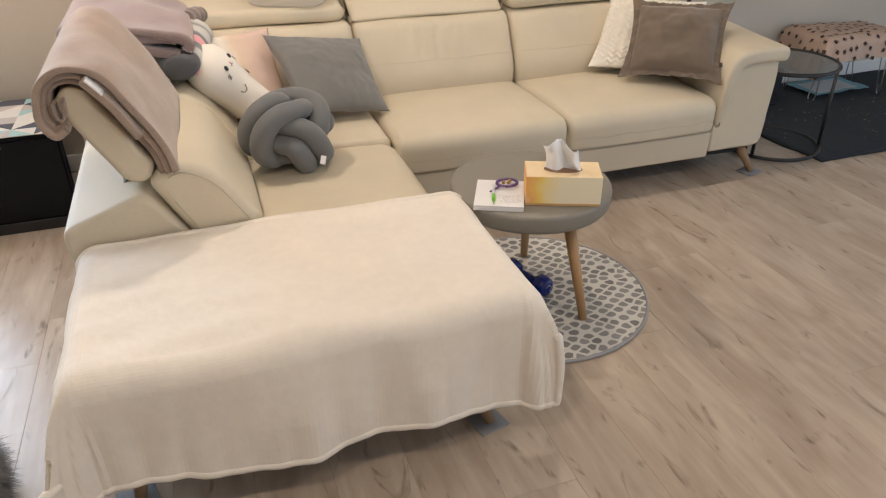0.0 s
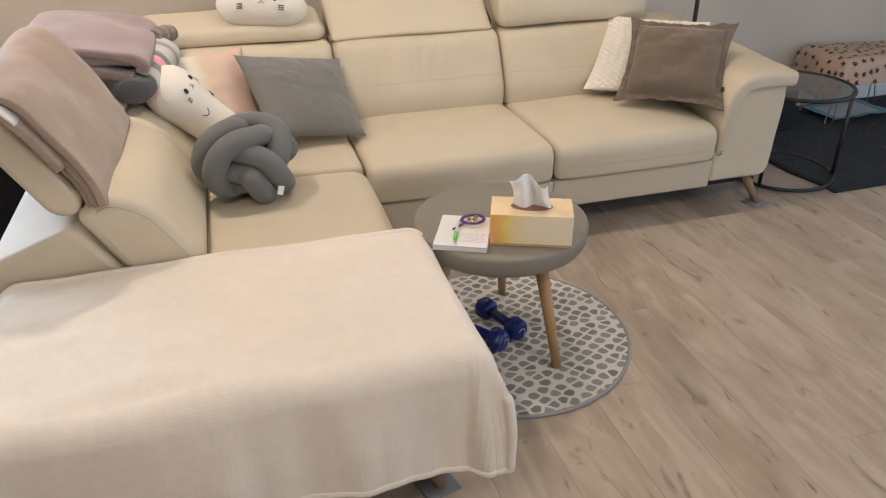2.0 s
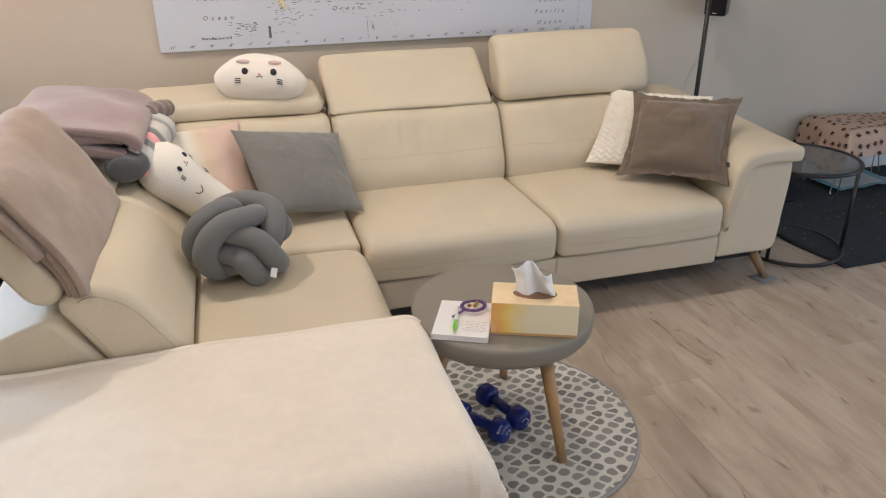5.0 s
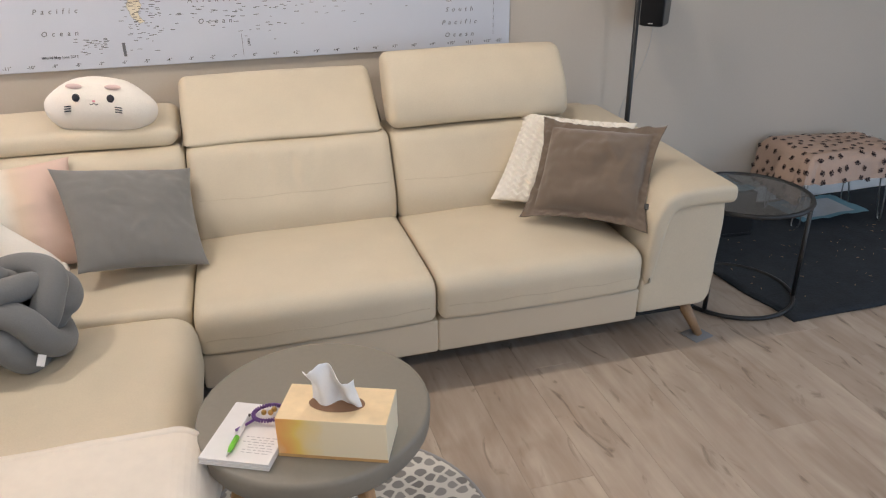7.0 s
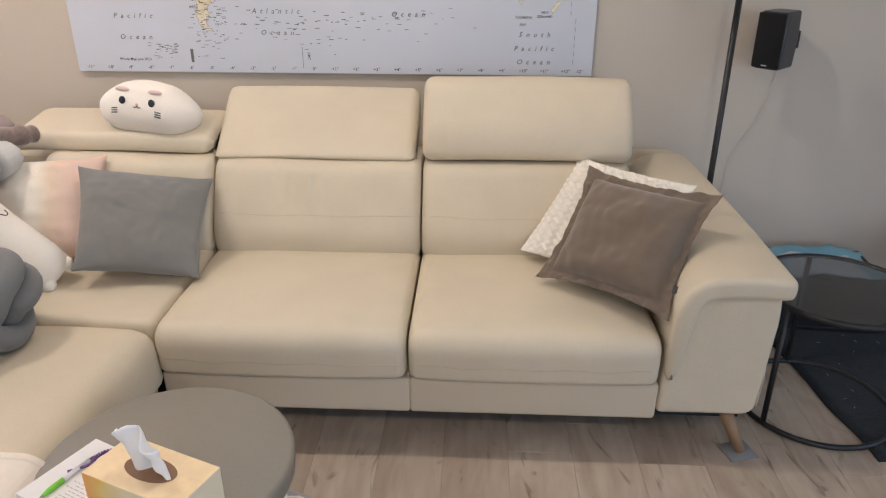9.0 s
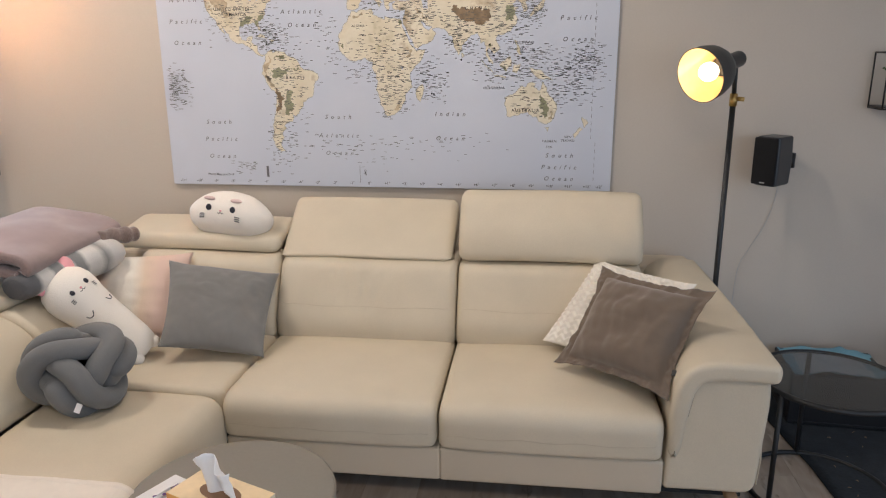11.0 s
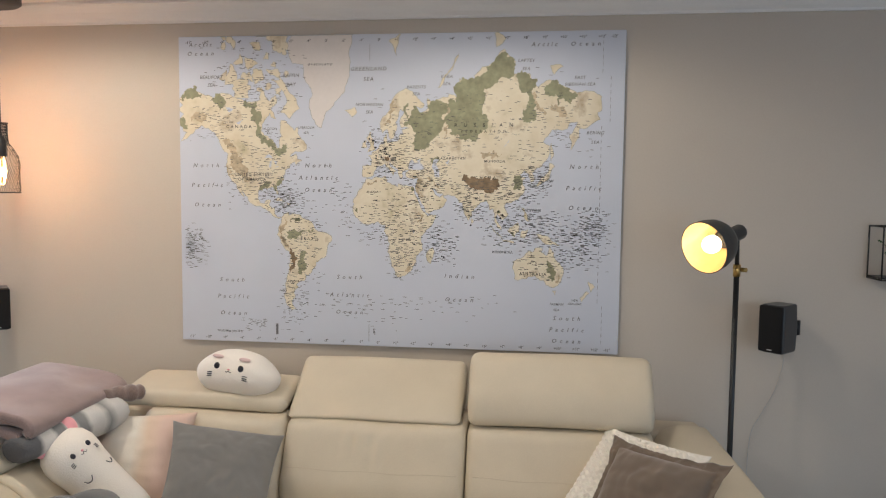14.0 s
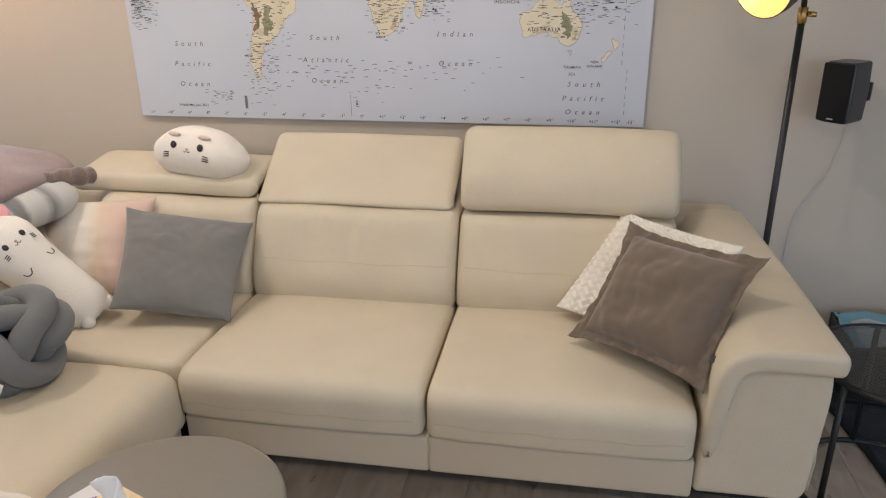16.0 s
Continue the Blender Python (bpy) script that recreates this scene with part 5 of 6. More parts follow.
# ---- loudspeakers ----


def speaker(x, y, z, yaw, label):
    sp = thing("wall_speaker", label, "speaker", pose(x, y, z, 0, 0, yaw), group="wall speakers")
    loop = round_poly([(-0.05, -0.055), (0.05, -0.055), (0.046, 0.07), (-0.046, 0.07)], [0.02, 0.02, 0.012, 0.012], 4)
    bm, rings = bmesh.new(), []
    for z, s in ((-0.098, 0.90), (-0.093, 0.97), (0.0, 1.03), (0.093, 0.97), (0.098, 0.90)):
        rings.append([bm.verts.new((p.x * s, p.y * s, z)) for p in loop])
    for r0, r1 in zip(rings, rings[1:]):
        for k in range(len(loop)):
            bm.faces.new((r0[k], r0[(k + 1) % len(loop)], r1[(k + 1) % len(loop)], r1[k]))
    bm.faces.new(rings[0])
    bm.faces.new(rings[-1])
    part("cabinet", bm, SPEAKER_SATIN, sp, smooth=False)
    part("grille", box(bmesh.new(), (-0.050, -0.0625, -0.094), (0.050, -0.050, 0.095), 0.006, 2), GRILLE, sp, smooth=False)
    part("badge", box(bmesh.new(), (-0.010, -0.064, -0.086), (0.010, -0.0622, -0.082)), GREY_MARK, sp, smooth=False)
    c, s = math.cos(radians(yaw)), math.sin(radians(yaw))
    knee = Vector((0, 0.142, -0.012))
    gap = 0.019 - (y + knee.y * c)
    wall_dir = Vector((s, c, 0))
    part("bracket", tube(bmesh.new(), [(0, 0.06, -0.012), knee, knee + wall_dir * gap * 0.4, knee + wall_dir * (gap - 0.008)], 0.014, 12), BLACK_PLASTIC, sp)
    part("swivel", tube(bmesh.new(), [knee + Vector((0, 0, -0.03)), knee + Vector((0, 0, 0.03))], 0.019, 14), BLACK_PLASTIC, sp)
    part("wall_plate", tube(bmesh.new(), [knee + wall_dir * (gap - 0.009), knee + wall_dir * gap], 0.027, 18), BLACK_PLASTIC, sp)
    return sp


speaker(2.625, -0.115, 1.065, -46, "small black loudspeaker on a wall bracket")
speaker(-0.86, -0.105, 1.045, 40, "small black loudspeaker on a wall bracket by the corner")
solo("speaker_cable", tube(bmesh.new(), smooth_path([(2.70, 0.014, 0.96), (2.69, 0.014, 0.86), (2.66, 0.014, 0.76), (2.61, 0.014, 0.66), (2.57, 0.013, 0.56), (2.56, 0.013, 0.3), (2.55, 0.013, 0.09)], 6), 0.0013, 6), GREY_MARK, "thin grey cable hanging down the wall", "cable")

# ---- pendant lamps ----


def pendant(x, y, z):
    """A bottle-shaped wire cage round a filament bulb, on a cord from the ceiling rose."""
    pd = thing("pendant_lamp", "black wire mesh bottle pendant lamp with lit filament bulb", "pendant lamp", pose(x, y, z), group="pendant lamps")
    prof = [(0.070, 0.0), (0.071, 0.02), (0.071, 0.12), (0.066, 0.155), (0.048, 0.19), (0.030, 0.215), (0.026, 0.25), (0.026, 0.30)]
    bm = bmesh.new()
    for k in range(26):
        a = 2 * math.pi * k / 26
        for sg in (1, -1):
            tube(bm, [(r * math.cos(a + sg * z2 * 5.0), r * math.sin(a + sg * z2 * 5.0), z2) for r, z2 in prof], 0.0008, 3, cap=False)
    part("wire_cage", bm, BLACK_METAL, pd, "fine black wire mesh")
    for r, z2 in ((0.0705, 0.0), (0.027, 0.30)):
        part("hoop", tube(bmesh.new(), [(r * math.cos(t), r * math.sin(t), z2) for t in (2 * math.pi * k / 40 for k in range(40))], 0.003, 6, closed=True), BLACK_METAL, pd)
    part("socket", lathe([(0.0, 0.155), (0.019, 0.155), (0.021, 0.16), (0.021, 0.225), (0.012, 0.245), (0.0, 0.247)], 20), BLACK_PLASTIC, pd)
    gl = part("bulb", lathe([(0.013, 0.155), (0.017, 0.135), (0.019, 0.10), (0.018, 0.05), (0.010, 0.035), (0.0, 0.032)], 24), AMBER, pd, "clear amber tube bulb")
    gl.visible_shadow = False
    bm = bmesh.new()
    for k in range(4):
        a = math.pi / 2 * k
        tube(bm, [(0.007 * math.cos(a), 0.007 * math.sin(a), 0.045), (0.007 * math.cos(a), 0.007 * math.sin(a), 0.145)], 0.0014, 5)
    part("filament", bm, FILAMENT, gl, "glowing orange filament")
    part("cord", tube(bmesh.new(), [(0, 0, 0.245), (0, 0, 2.415 - z)], 0.003, 6), BLACK_PLASTIC, pd)
    return pd


pendant(-0.685, -0.27, 1.585)
pendant(-0.82, -0.24, 1.875)
solo("ceiling_rose", lathe([(0.0, 0.035), (0.175, 0.035), (0.178, 0.03), (0.178, 0.004), (0.174, 0.0), (0.0, 0.0)], 48), BLACK_METAL, "round black ceiling plate carrying the pendant lamps", "ceiling rose", m=pose(-0.80, -0.255, 2.414))

# Fixtures for the unseen spots, assumed at the same places on the ceiling.
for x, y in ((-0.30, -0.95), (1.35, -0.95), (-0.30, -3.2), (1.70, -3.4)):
    dl = thing("unseen_downlight", "small white recessed downlight, assumed out of view", "ceiling light", pose(x, y, 2.4355), group="ceiling downlights")
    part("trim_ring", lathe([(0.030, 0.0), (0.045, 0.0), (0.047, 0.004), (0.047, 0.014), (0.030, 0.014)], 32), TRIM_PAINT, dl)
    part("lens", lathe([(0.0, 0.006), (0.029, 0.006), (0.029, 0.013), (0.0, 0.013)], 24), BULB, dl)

# ---- wire wall shelf with a plant ----
shelf = thing("wall_shelf", "black wire frame wall shelf with a green plant", "shelf", pose(3.01, -0.05, 1.27))
for x in (0.0, 0.42):
    for y in (-0.07, 0.055):
        part("upright", tube(bmesh.new(), [(x, y, 0), (x, y, 0.215)], 0.0035, 6), BLACK_METAL, shelf)
for z in (0.0, 0.215):
    for y in (-0.07, 0.055):
        part("rail", tube(bmesh.new(), [(0, y, z), (0.42, y, z)], 0.0035, 6), BLACK_METAL, shelf)
    for x in (0.0, 0.42):
        part("rail", tube(bmesh.new(), [(x, -0.07, z), (x, 0.055, z)], 0.0035, 6), BLACK_METAL, shelf)
part("board", box(bmesh.new(), (0.0, -0.068, 0.004), (0.42, 0.053, 0.010)), BLACK_METAL, shelf, smooth=False)
plant = thing("potted_plant", "small leafy green plant in a dark pot", "plant", pose(3.09, -0.055, 1.2805))
part("pot", lathe([(0.0, 0.0), (0.026, 0.0), (0.034, 0.05), (0.031, 0.052), (0.028, 0.045), (0.0, 0.042)], 24), BLACK_PLASTIC, plant)
rnd = random.Random(5)
bm = bmesh.new()
for _ in range(26):
    a, h, sp = rnd.uniform(0, 6.3), rnd.uniform(0.04, 0.13), rnd.uniform(0.01, 0.06)
    stem = smooth_path([(0, 0, 0.045), (sp * 0.4 * math.cos(a), sp * 0.4 * math.sin(a), 0.045 + h * 0.6), (sp * math.cos(a), sp * math.sin(a), 0.045 + h)], 4)
    tube(bm, stem, 0.0008, 4)
    for p in stem[2:]:
        for _ in range(2):
            d = Vector((rnd.uniform(-1, 1), rnd.uniform(-1, 1), rnd.uniform(-0.3, 0.8))).normalized() * 0.013
            sd = d.orthogonal().normalized() * 0.005
            bm.faces.new([bm.verts.new(p), bm.verts.new(p + d * 0.5 + sd), bm.verts.new(p + d), bm.verts.new(p + d * 0.5 - sd)])
part("foliage", bm, LEAF, plant)

# ---- black cabinet and grey pouf by the chaise ----
cab = thing("black_cabinet", "glossy black low cabinet with a patterned cloth on top", "cabinet", pose(-0.93, -0.34, 0))
part("body", box(bmesh.new(), (-0.36, -0.235, 0.0), (0.36, 0.25, 0.40), 0.006, 2), BLACK_GLOSS, cab, smooth=False)
part("front_panel", box(bmesh.new(), (-0.345, -0.243, 0.055), (0.345, -0.236, 0.385), 0.003, 2), BLACK_GLOSS, cab, "glossy black front panel", smooth=False)
part("plinth", box(bmesh.new(), (-0.36, -0.246, 0.0), (0.36, -0.236, 0.045), 0.002, 1), BLACK_METAL, cab, smooth=False)
part("badge", box(bmesh.new(), (0.10, -0.2455, 0.362), (0.145, -0.2435, 0.370)), GREY_MARK, cab, smooth=False)
cloth_top = thing("patterned_cloth", "cloth with mint, cream and charcoal triangles", "cloth", pose(-0.93, -0.34, 0.4))
part("backing", box(bmesh.new(), (-0.362, -0.236, 0.0005), (0.362, 0.246, 0.003)), HARLEQUIN[0], cloth_top, smooth=False)
rnd = random.Random(3)
cx, cy = 0.09, 0.08
for i in range(8):
    for j in range(6):
        x, y = -0.36 + i * cx, -0.235 + j * cy
        a, b, c, d = (x, y), (x + cx, y), (x + cx, y + cy), (x, y + cy)
        for tri in (((a, b, c), (a, c, d)) if (i + j) % 2 else ((a, b, d), (b, c, d))):
            bm = bmesh.new()
            f = bm.faces.new([bm.verts.new((*p, 0.0034)) for p in tri])
            part("triangle", bm, rnd.choice(HARLEQUIN), cloth_top, smooth=False)

pouf = thing("fluffy_pouf", "grey shaggy fur floor pouf", "pouf", pose(-0.86, -2.13, 0))
core = lathe([(0.0, 0.0), (0.19, 0.0), (0.235, 0.04), (0.25, 0.11), (0.23, 0.18), (0.16, 0.225), (0.0, 0.235)], 40)
part("cover", core, FUR, pouf)
rnd = random.Random(8)
vs, fs = [], []
for _ in range(9000):
    a, t = rnd.uniform(0, 2 * math.pi), rnd.uniform(0, 1)
    r, z = (0.25 - 0.05 * abs(t * 2 - 1) ** 3, 0.015 + 0.2 * t) if rnd.random() < 0.7 else (0.24 * math.sqrt(rnd.random()), 0.225)
    o = Vector((math.cos(a), math.sin(a), 0.9 if z > 0.2 else 0.1)).normalized()
    p = Vector((r * math.cos(a), r * math.sin(a), z))
    sd = Vector((-math.sin(a), math.cos(a), 0)) * 0.0018
    ln = rnd.uniform(0.025, 0.05)
    e = p + o * ln * 0.7 + Vector((rnd.uniform(-1, 1), rnd.uniform(-1, 1), -1.2 if z > 0.05 else 0)) * ln * 0.4
    k = len(vs)
    vs += [p - sd, p + sd, e]
    fs.append((k, k + 1, k + 2))
me = bpy.data.meshes.new("fur")
me.from_pydata(vs, [], fs)
me.materials.append(FUR)
fur = new("fur", me)
fur.parent = pouf
tagged(fur, "long shaggy grey fur", kind="stuff")

# ---- the world map ----
wm = thing("world_map", "large canvas print of a world map on the wall", "wall map", pose(0, 0, 0))
MZ0, MZ1, MX = 0.905, 2.300, 2.0
part("canvas", box(bmesh.new(), (0, 0.0, MZ0), (MX, 0.0195, MZ1), 0.0025, 2), CANVAS, wm, smooth=False)


def mx(lon):
    return 0.911 + 0.005516 * lon


def mz(lat):
    m = math.log(math.tan(math.pi / 4 + radians(lat) / 2))
    return 1.435 + 0.333 * m + 0.010 * m * m


def fractal(pts, rnd, depth=3, rough=0.16):
    for _ in range(depth):
        out = []
        for i, p in enumerate(pts):
            q = pts[(i + 1) % len(pts)]
            d = q - p
            out += [p, (p + q) / 2 + Vector((-d.y, d.x)) * rnd.uniform(-rough, rough)]
        pts = out
    return pts


def land(flat, mi, seed=1, depth=3, lift=0.0, rough=0.13, coast=True):
    """A printed land mass from longitude and latitude pairs."""
    pts = [Vector((mx(a), mz(b))) for a, b in zip(flat[::2], flat[1::2])]
    y = -0.0004 - 0.00001 * seed - lift
    pts = fractal(pts, random.Random(seed), depth, rough)
    pts = [Vector((min(MX - 0.003, max(0.003, p.x)), min(MZ1 - 0.003, max(MZ0 + 0.003, p.y)))) for p in pts]
    bm = bmesh.new()
    f = bm.faces.new([bm.verts.new((p.x, y, p.y)) for p in pts])
    f.normal_update()
    bmesh.ops.triangulate(bm, faces=[f])
    for f in bm.faces:
        f.normal_update()
        if f.normal.y > 0:
            f.normal_flip()
    me = bpy.data.meshes.new("land_print")
    bm.to_mesh(me)
    bm.free()
    me.materials.append(mi)
    ob = new("land_print", me)
    ob.parent = wm
    if not coast:
        return ob
    rim = new("coastline", finish(tube(bmesh.new(), [(p.x, y - 0.0001, p.y) for p in pts], 0.0012, 4, closed=True), "coastline", COAST))
    rim.scale = (1, 0.25, 1)
    rim.parent = ob
    return ob


NORTHWEST = [-168, 65.6, -164, 66.5, -162, 67, -166, 68.5, -161, 70.3, -156, 71.3, -145, 70, -136, 69, -128, 70.2, -124, 70, -116, 69, -109, 68, -101, 68, -95, 68.3, -94, 71.5, -90, 69, -87, 68, -82, 69.5, -81.5, 67.5, -86, 66.3, -88, 64, -94, 61, -94.5, 58.8, -92, 57, -85, 55.3, -82, 53, -80, 51.3, -79, 52, -79, 55, -77, 57, -78.5, 59, -77.5, 62.4, -73, 62, -70, 60.5, -66, 58.8, -64, 60.2, -61, 56, -56, 53, -56, 51.4, -60, 50.2, -66, 50.2]
ATLANTIC = [-70, 47.5, -65, 49, -64, 46.5, -60, 46, -65, 43.6, -66, 45, -70, 43.7, -70.5, 41.7, -74, 40.6, -76, 37, -75.5, 35.2, -81, 31.5, -80.2, 26, -81, 25.2, -82.7, 28, -84, 30, -89, 29.2, -94, 29.6, -97.3, 27.5, -97.7, 22.5, -96, 19, -92, 18.6, -90.5, 21, -87, 21.4, -88.2, 17.5, -86, 15.8, -83.3, 15, -83.6, 11, -81, 8.8, -77.5, 8.6, -80, 7.4, -83, 8.3, -85.7, 10.5, -87.7, 13, -94, 16.1, -99, 16.8, -105.5, 20.2, -106, 23, -109.5, 26, -112.8, 30, -114.7, 31.6, -111, 26, -109.5, 23, -112, 25, -115, 28.5, -117, 32.5]
WESTCOAST = [-120.6, 34.6, -124, 40, -124, 46, -123, 49, -128, 51.5, -130.5, 54.5, -134, 58, -140, 59.8, -146, 60.8, -151.5, 59.3, -153, 58, -158, 56.3, -164, 54.7, -158, 58.3, -162, 58.7, -162, 60, -166, 62, -161, 64.5]
SAMERICA = [-77.5, 8.6, -75, 11, -71.7, 12.3, -71.5, 10, -68, 11.5, -62, 10.7, -60, 8.5, -52, 5, -50, 1.7, -48, -1, -44, -2.6, -39, -3.5, -35.2, -5.3, -35, -9, -38.5, -13, -39, -17.5, -41, -22, -45, -23.3, -48.6, -26, -48.8, -28.7, -52.5, -33.5, -55, -34.9, -58.3, -34, -57, -36.5, -58, -38.4, -62.2, -39, -65, -41, -63.7, -42.6, -67.4, -46, -65.9, -48, -69, -51, -68.4, -52.6, -65.5, -54.8, -69, -55.3, -73.5, -52.5, -75.5, -48, -74, -44, -73.5, -39, -71.5, -32, -70.3, -24, -70.3, -18.5, -76, -14, -79, -8, -81.3, -5, -80, -2.5, -80, 0.8, -77.5, 4, -77.3, 7]
AFRICA = [-6, 35.8, -2, 35.2, 3, 36.8, 10, 37.3, 11, 35, 10.2, 34, 15, 32.3, 20, 31, 20, 32.8, 25, 31.6, 32, 31.3, 32.5, 29.8, 35.5, 24, 37.2, 20.5, 39.5, 15.5, 43.2, 12.3, 44.5, 10.5, 51.2, 11.8, 48, 4.5, 42, -1.5, 39, -6, 40.5, -11, 40.6, -15, 35, -20, 35.4, -24, 32.8, -27, 30, -31, 26, -33.8, 20, -34.8, 18.3, -33, 15, -26.5, 14.3, -22, 11.8, -17, 13.7, -11, 12, -5, 8.8, -1, 9.7, 3.8, 6, 4.3, 4, 6.3, -2, 4.8, -7.5, 4.4, -13, 8.5, -16.7, 12.5, -17.3, 15, -16, 19, -17, 21.5, -13, 27.7, -9.7, 30]
SOUTHEUROPE = [39, 47, 35, 46.2, 36.5, 45.2, 33.5, 44.5, 32.5, 46, 31, 46.6, 28.7, 44, 28, 42, 29, 41.2, 26, 40.8, 23.7, 40.3, 23, 39, 24, 37.8, 23, 36.5, 21.5, 37, 20, 39.5, 19.4, 41.8, 15.5, 43.7, 13.6, 45.2, 12.4, 44.5, 14, 42.5, 18.4, 40.1, 16.6, 39.8, 16.1, 38, 14, 40.7, 10.5, 42.8, 8.8, 44.4, 6, 43.1, 3.2, 43.3, 0, 39.8, -0.7, 37.7, -4.5, 36.7, -6.3, 36.7, -9, 37, -9.4, 38.8, -9, 43, -1.8, 43.4, -1.2, 46, -4.6, 48.4, -1.5, 48.7, -1.3, 49.7, 1.6, 50.5, 4, 51.8, 5, 53.3, 8.3, 53.7, 8.2, 56, 10.6, 57.6, 10.4, 56]
NORTHEUROPE = [11, 54, 14, 54.2, 19, 54.5, 21, 55.5, 21.3, 57.2, 24.2, 57.5, 23.5, 59.2, 29.5, 59.8, 22.8, 59.9, 21.4, 61, 25, 65, 22, 65.8, 17.5, 61.7, 19, 59.9, 16.5, 56.6, 14.3, 55.5, 12.7, 56, 10.7, 59.4, 7, 58, 5, 61.5, 10, 64, 14.5, 68, 20, 70, 26, 71, 31, 70.3, 41, 67, 40, 66.2, 33.5, 66.7, 37, 64, 40, 64.8, 44, 66, 43.5, 68.5, 48, 67.6, 54, 68.4, 60, 68.8]
SIBERIA = [61, 69.6, 68, 68.5, 66.7, 71, 69, 73, 73, 71.2, 74.5, 68.5, 76, 71.5, 81, 72, 81, 73.5, 87, 75, 98, 76.2, 104, 77.7, 113, 75.8, 107, 73.2, 114, 73.6, 124, 73.7, 128, 71.5, 131, 71, 140, 72.5, 152, 71, 161, 69.6, 170, 70, 178, 69.2, 180, 68.8, 180, 65.2, 177, 64.6, 179, 62.5, 170, 60, 163.5, 59.6, 162.5, 56, 157, 51, 156, 57, 162.5, 61.7, 157, 61.6, 154, 59.4, 142.5, 59.2, 135.5, 54.7, 141, 52.8, 140, 48.5, 135, 43.5, 130.8, 42.4, 127.5, 39.7, 129.4, 36, 126.4, 34.5, 125, 38, 124, 39.8, 121, 40.8]
EASTASIA = [118, 39, 119, 37.3, 122.3, 37.2, 119.3, 35, 122, 31, 121.5, 28.5, 117, 23.7, 110.5, 21.2, 108, 21.6, 105.8, 19, 109.2, 12.8, 106.7, 10.4, 105, 8.8, 103, 10.5, 100.6, 13.4, 99.3, 10, 103.4, 4, 104, 1.4, 101, 3, 98.4, 8, 98.5, 13, 97.2, 17, 94.4, 16, 94, 19, 91.5, 22.6, 87, 21.4, 82, 16.6, 80.2, 15, 80, 12, 77.5, 8.1, 76, 11, 73, 17, 72.7, 21, 70, 21, 68.5, 23.6, 66.5, 25.3, 57.5, 25.6]
ARABIA = [56.5, 27, 52, 27.6, 50, 30, 48, 29.6, 50, 26.5, 51.5, 25.5, 54, 24.2, 56.3, 26, 59.8, 22.5, 57.7, 19, 52, 15.8, 45, 12.8, 43, 13.5, 42, 17, 39, 21.3, 35, 28, 34.4, 31.5, 36, 35.5, 36, 36.8, 30.5, 36.6, 27.3, 37, 26.3, 39.5, 29, 41, 33, 42, 37, 41, 41.6, 41.6, 38, 44.5]
AUSTRALIA = [114, -22, 116.7, -20.6, 121.5, -19, 123.5, -16.5, 126, -14, 129.6, -15, 131, -12, 136.8, -12.2, 135.6, -15, 140, -17.6, 141.6, -14, 142.5, -10.8, 145.3, -15, 146.3, -19, 150, -22.3, 153.2, -26, 152.7, -31.5, 150.2, -36.5, 146.5, -39, 143.5, -38.7, 140, -37.5, 138, -34.5, 135.5, -34.8, 131, -31.5, 126, -32.3, 123.5, -33.9, 118, -35, 115.2, -34.2, 115.7, -31.7, 113.4, -26]
GREENLAND = [-73, 78.3, -68, 76, -59, 75.8, -54.5, 72, -51, 69.5, -53.5, 67, -51.5, 63.5, -48, 61, -43.5, 59.9, -42, 62.5, -40, 65, -33, 67.7, -25, 70, -22, 72.5, -19.5, 76, -18, 80, -25, 82.7, -60, 82.5, -66, 80.5]
for k, flat in enumerate((NORTHWEST + ATLANTIC + WESTCOAST, SAMERICA, AFRICA, SOUTHEUROPE + NORTHEUROPE + SIBERIA + EASTASIA + ARABIA, AUSTRALIA)):
    land(flat, LAND, seed=k)
land(GREENLAND, ICE, seed=9)
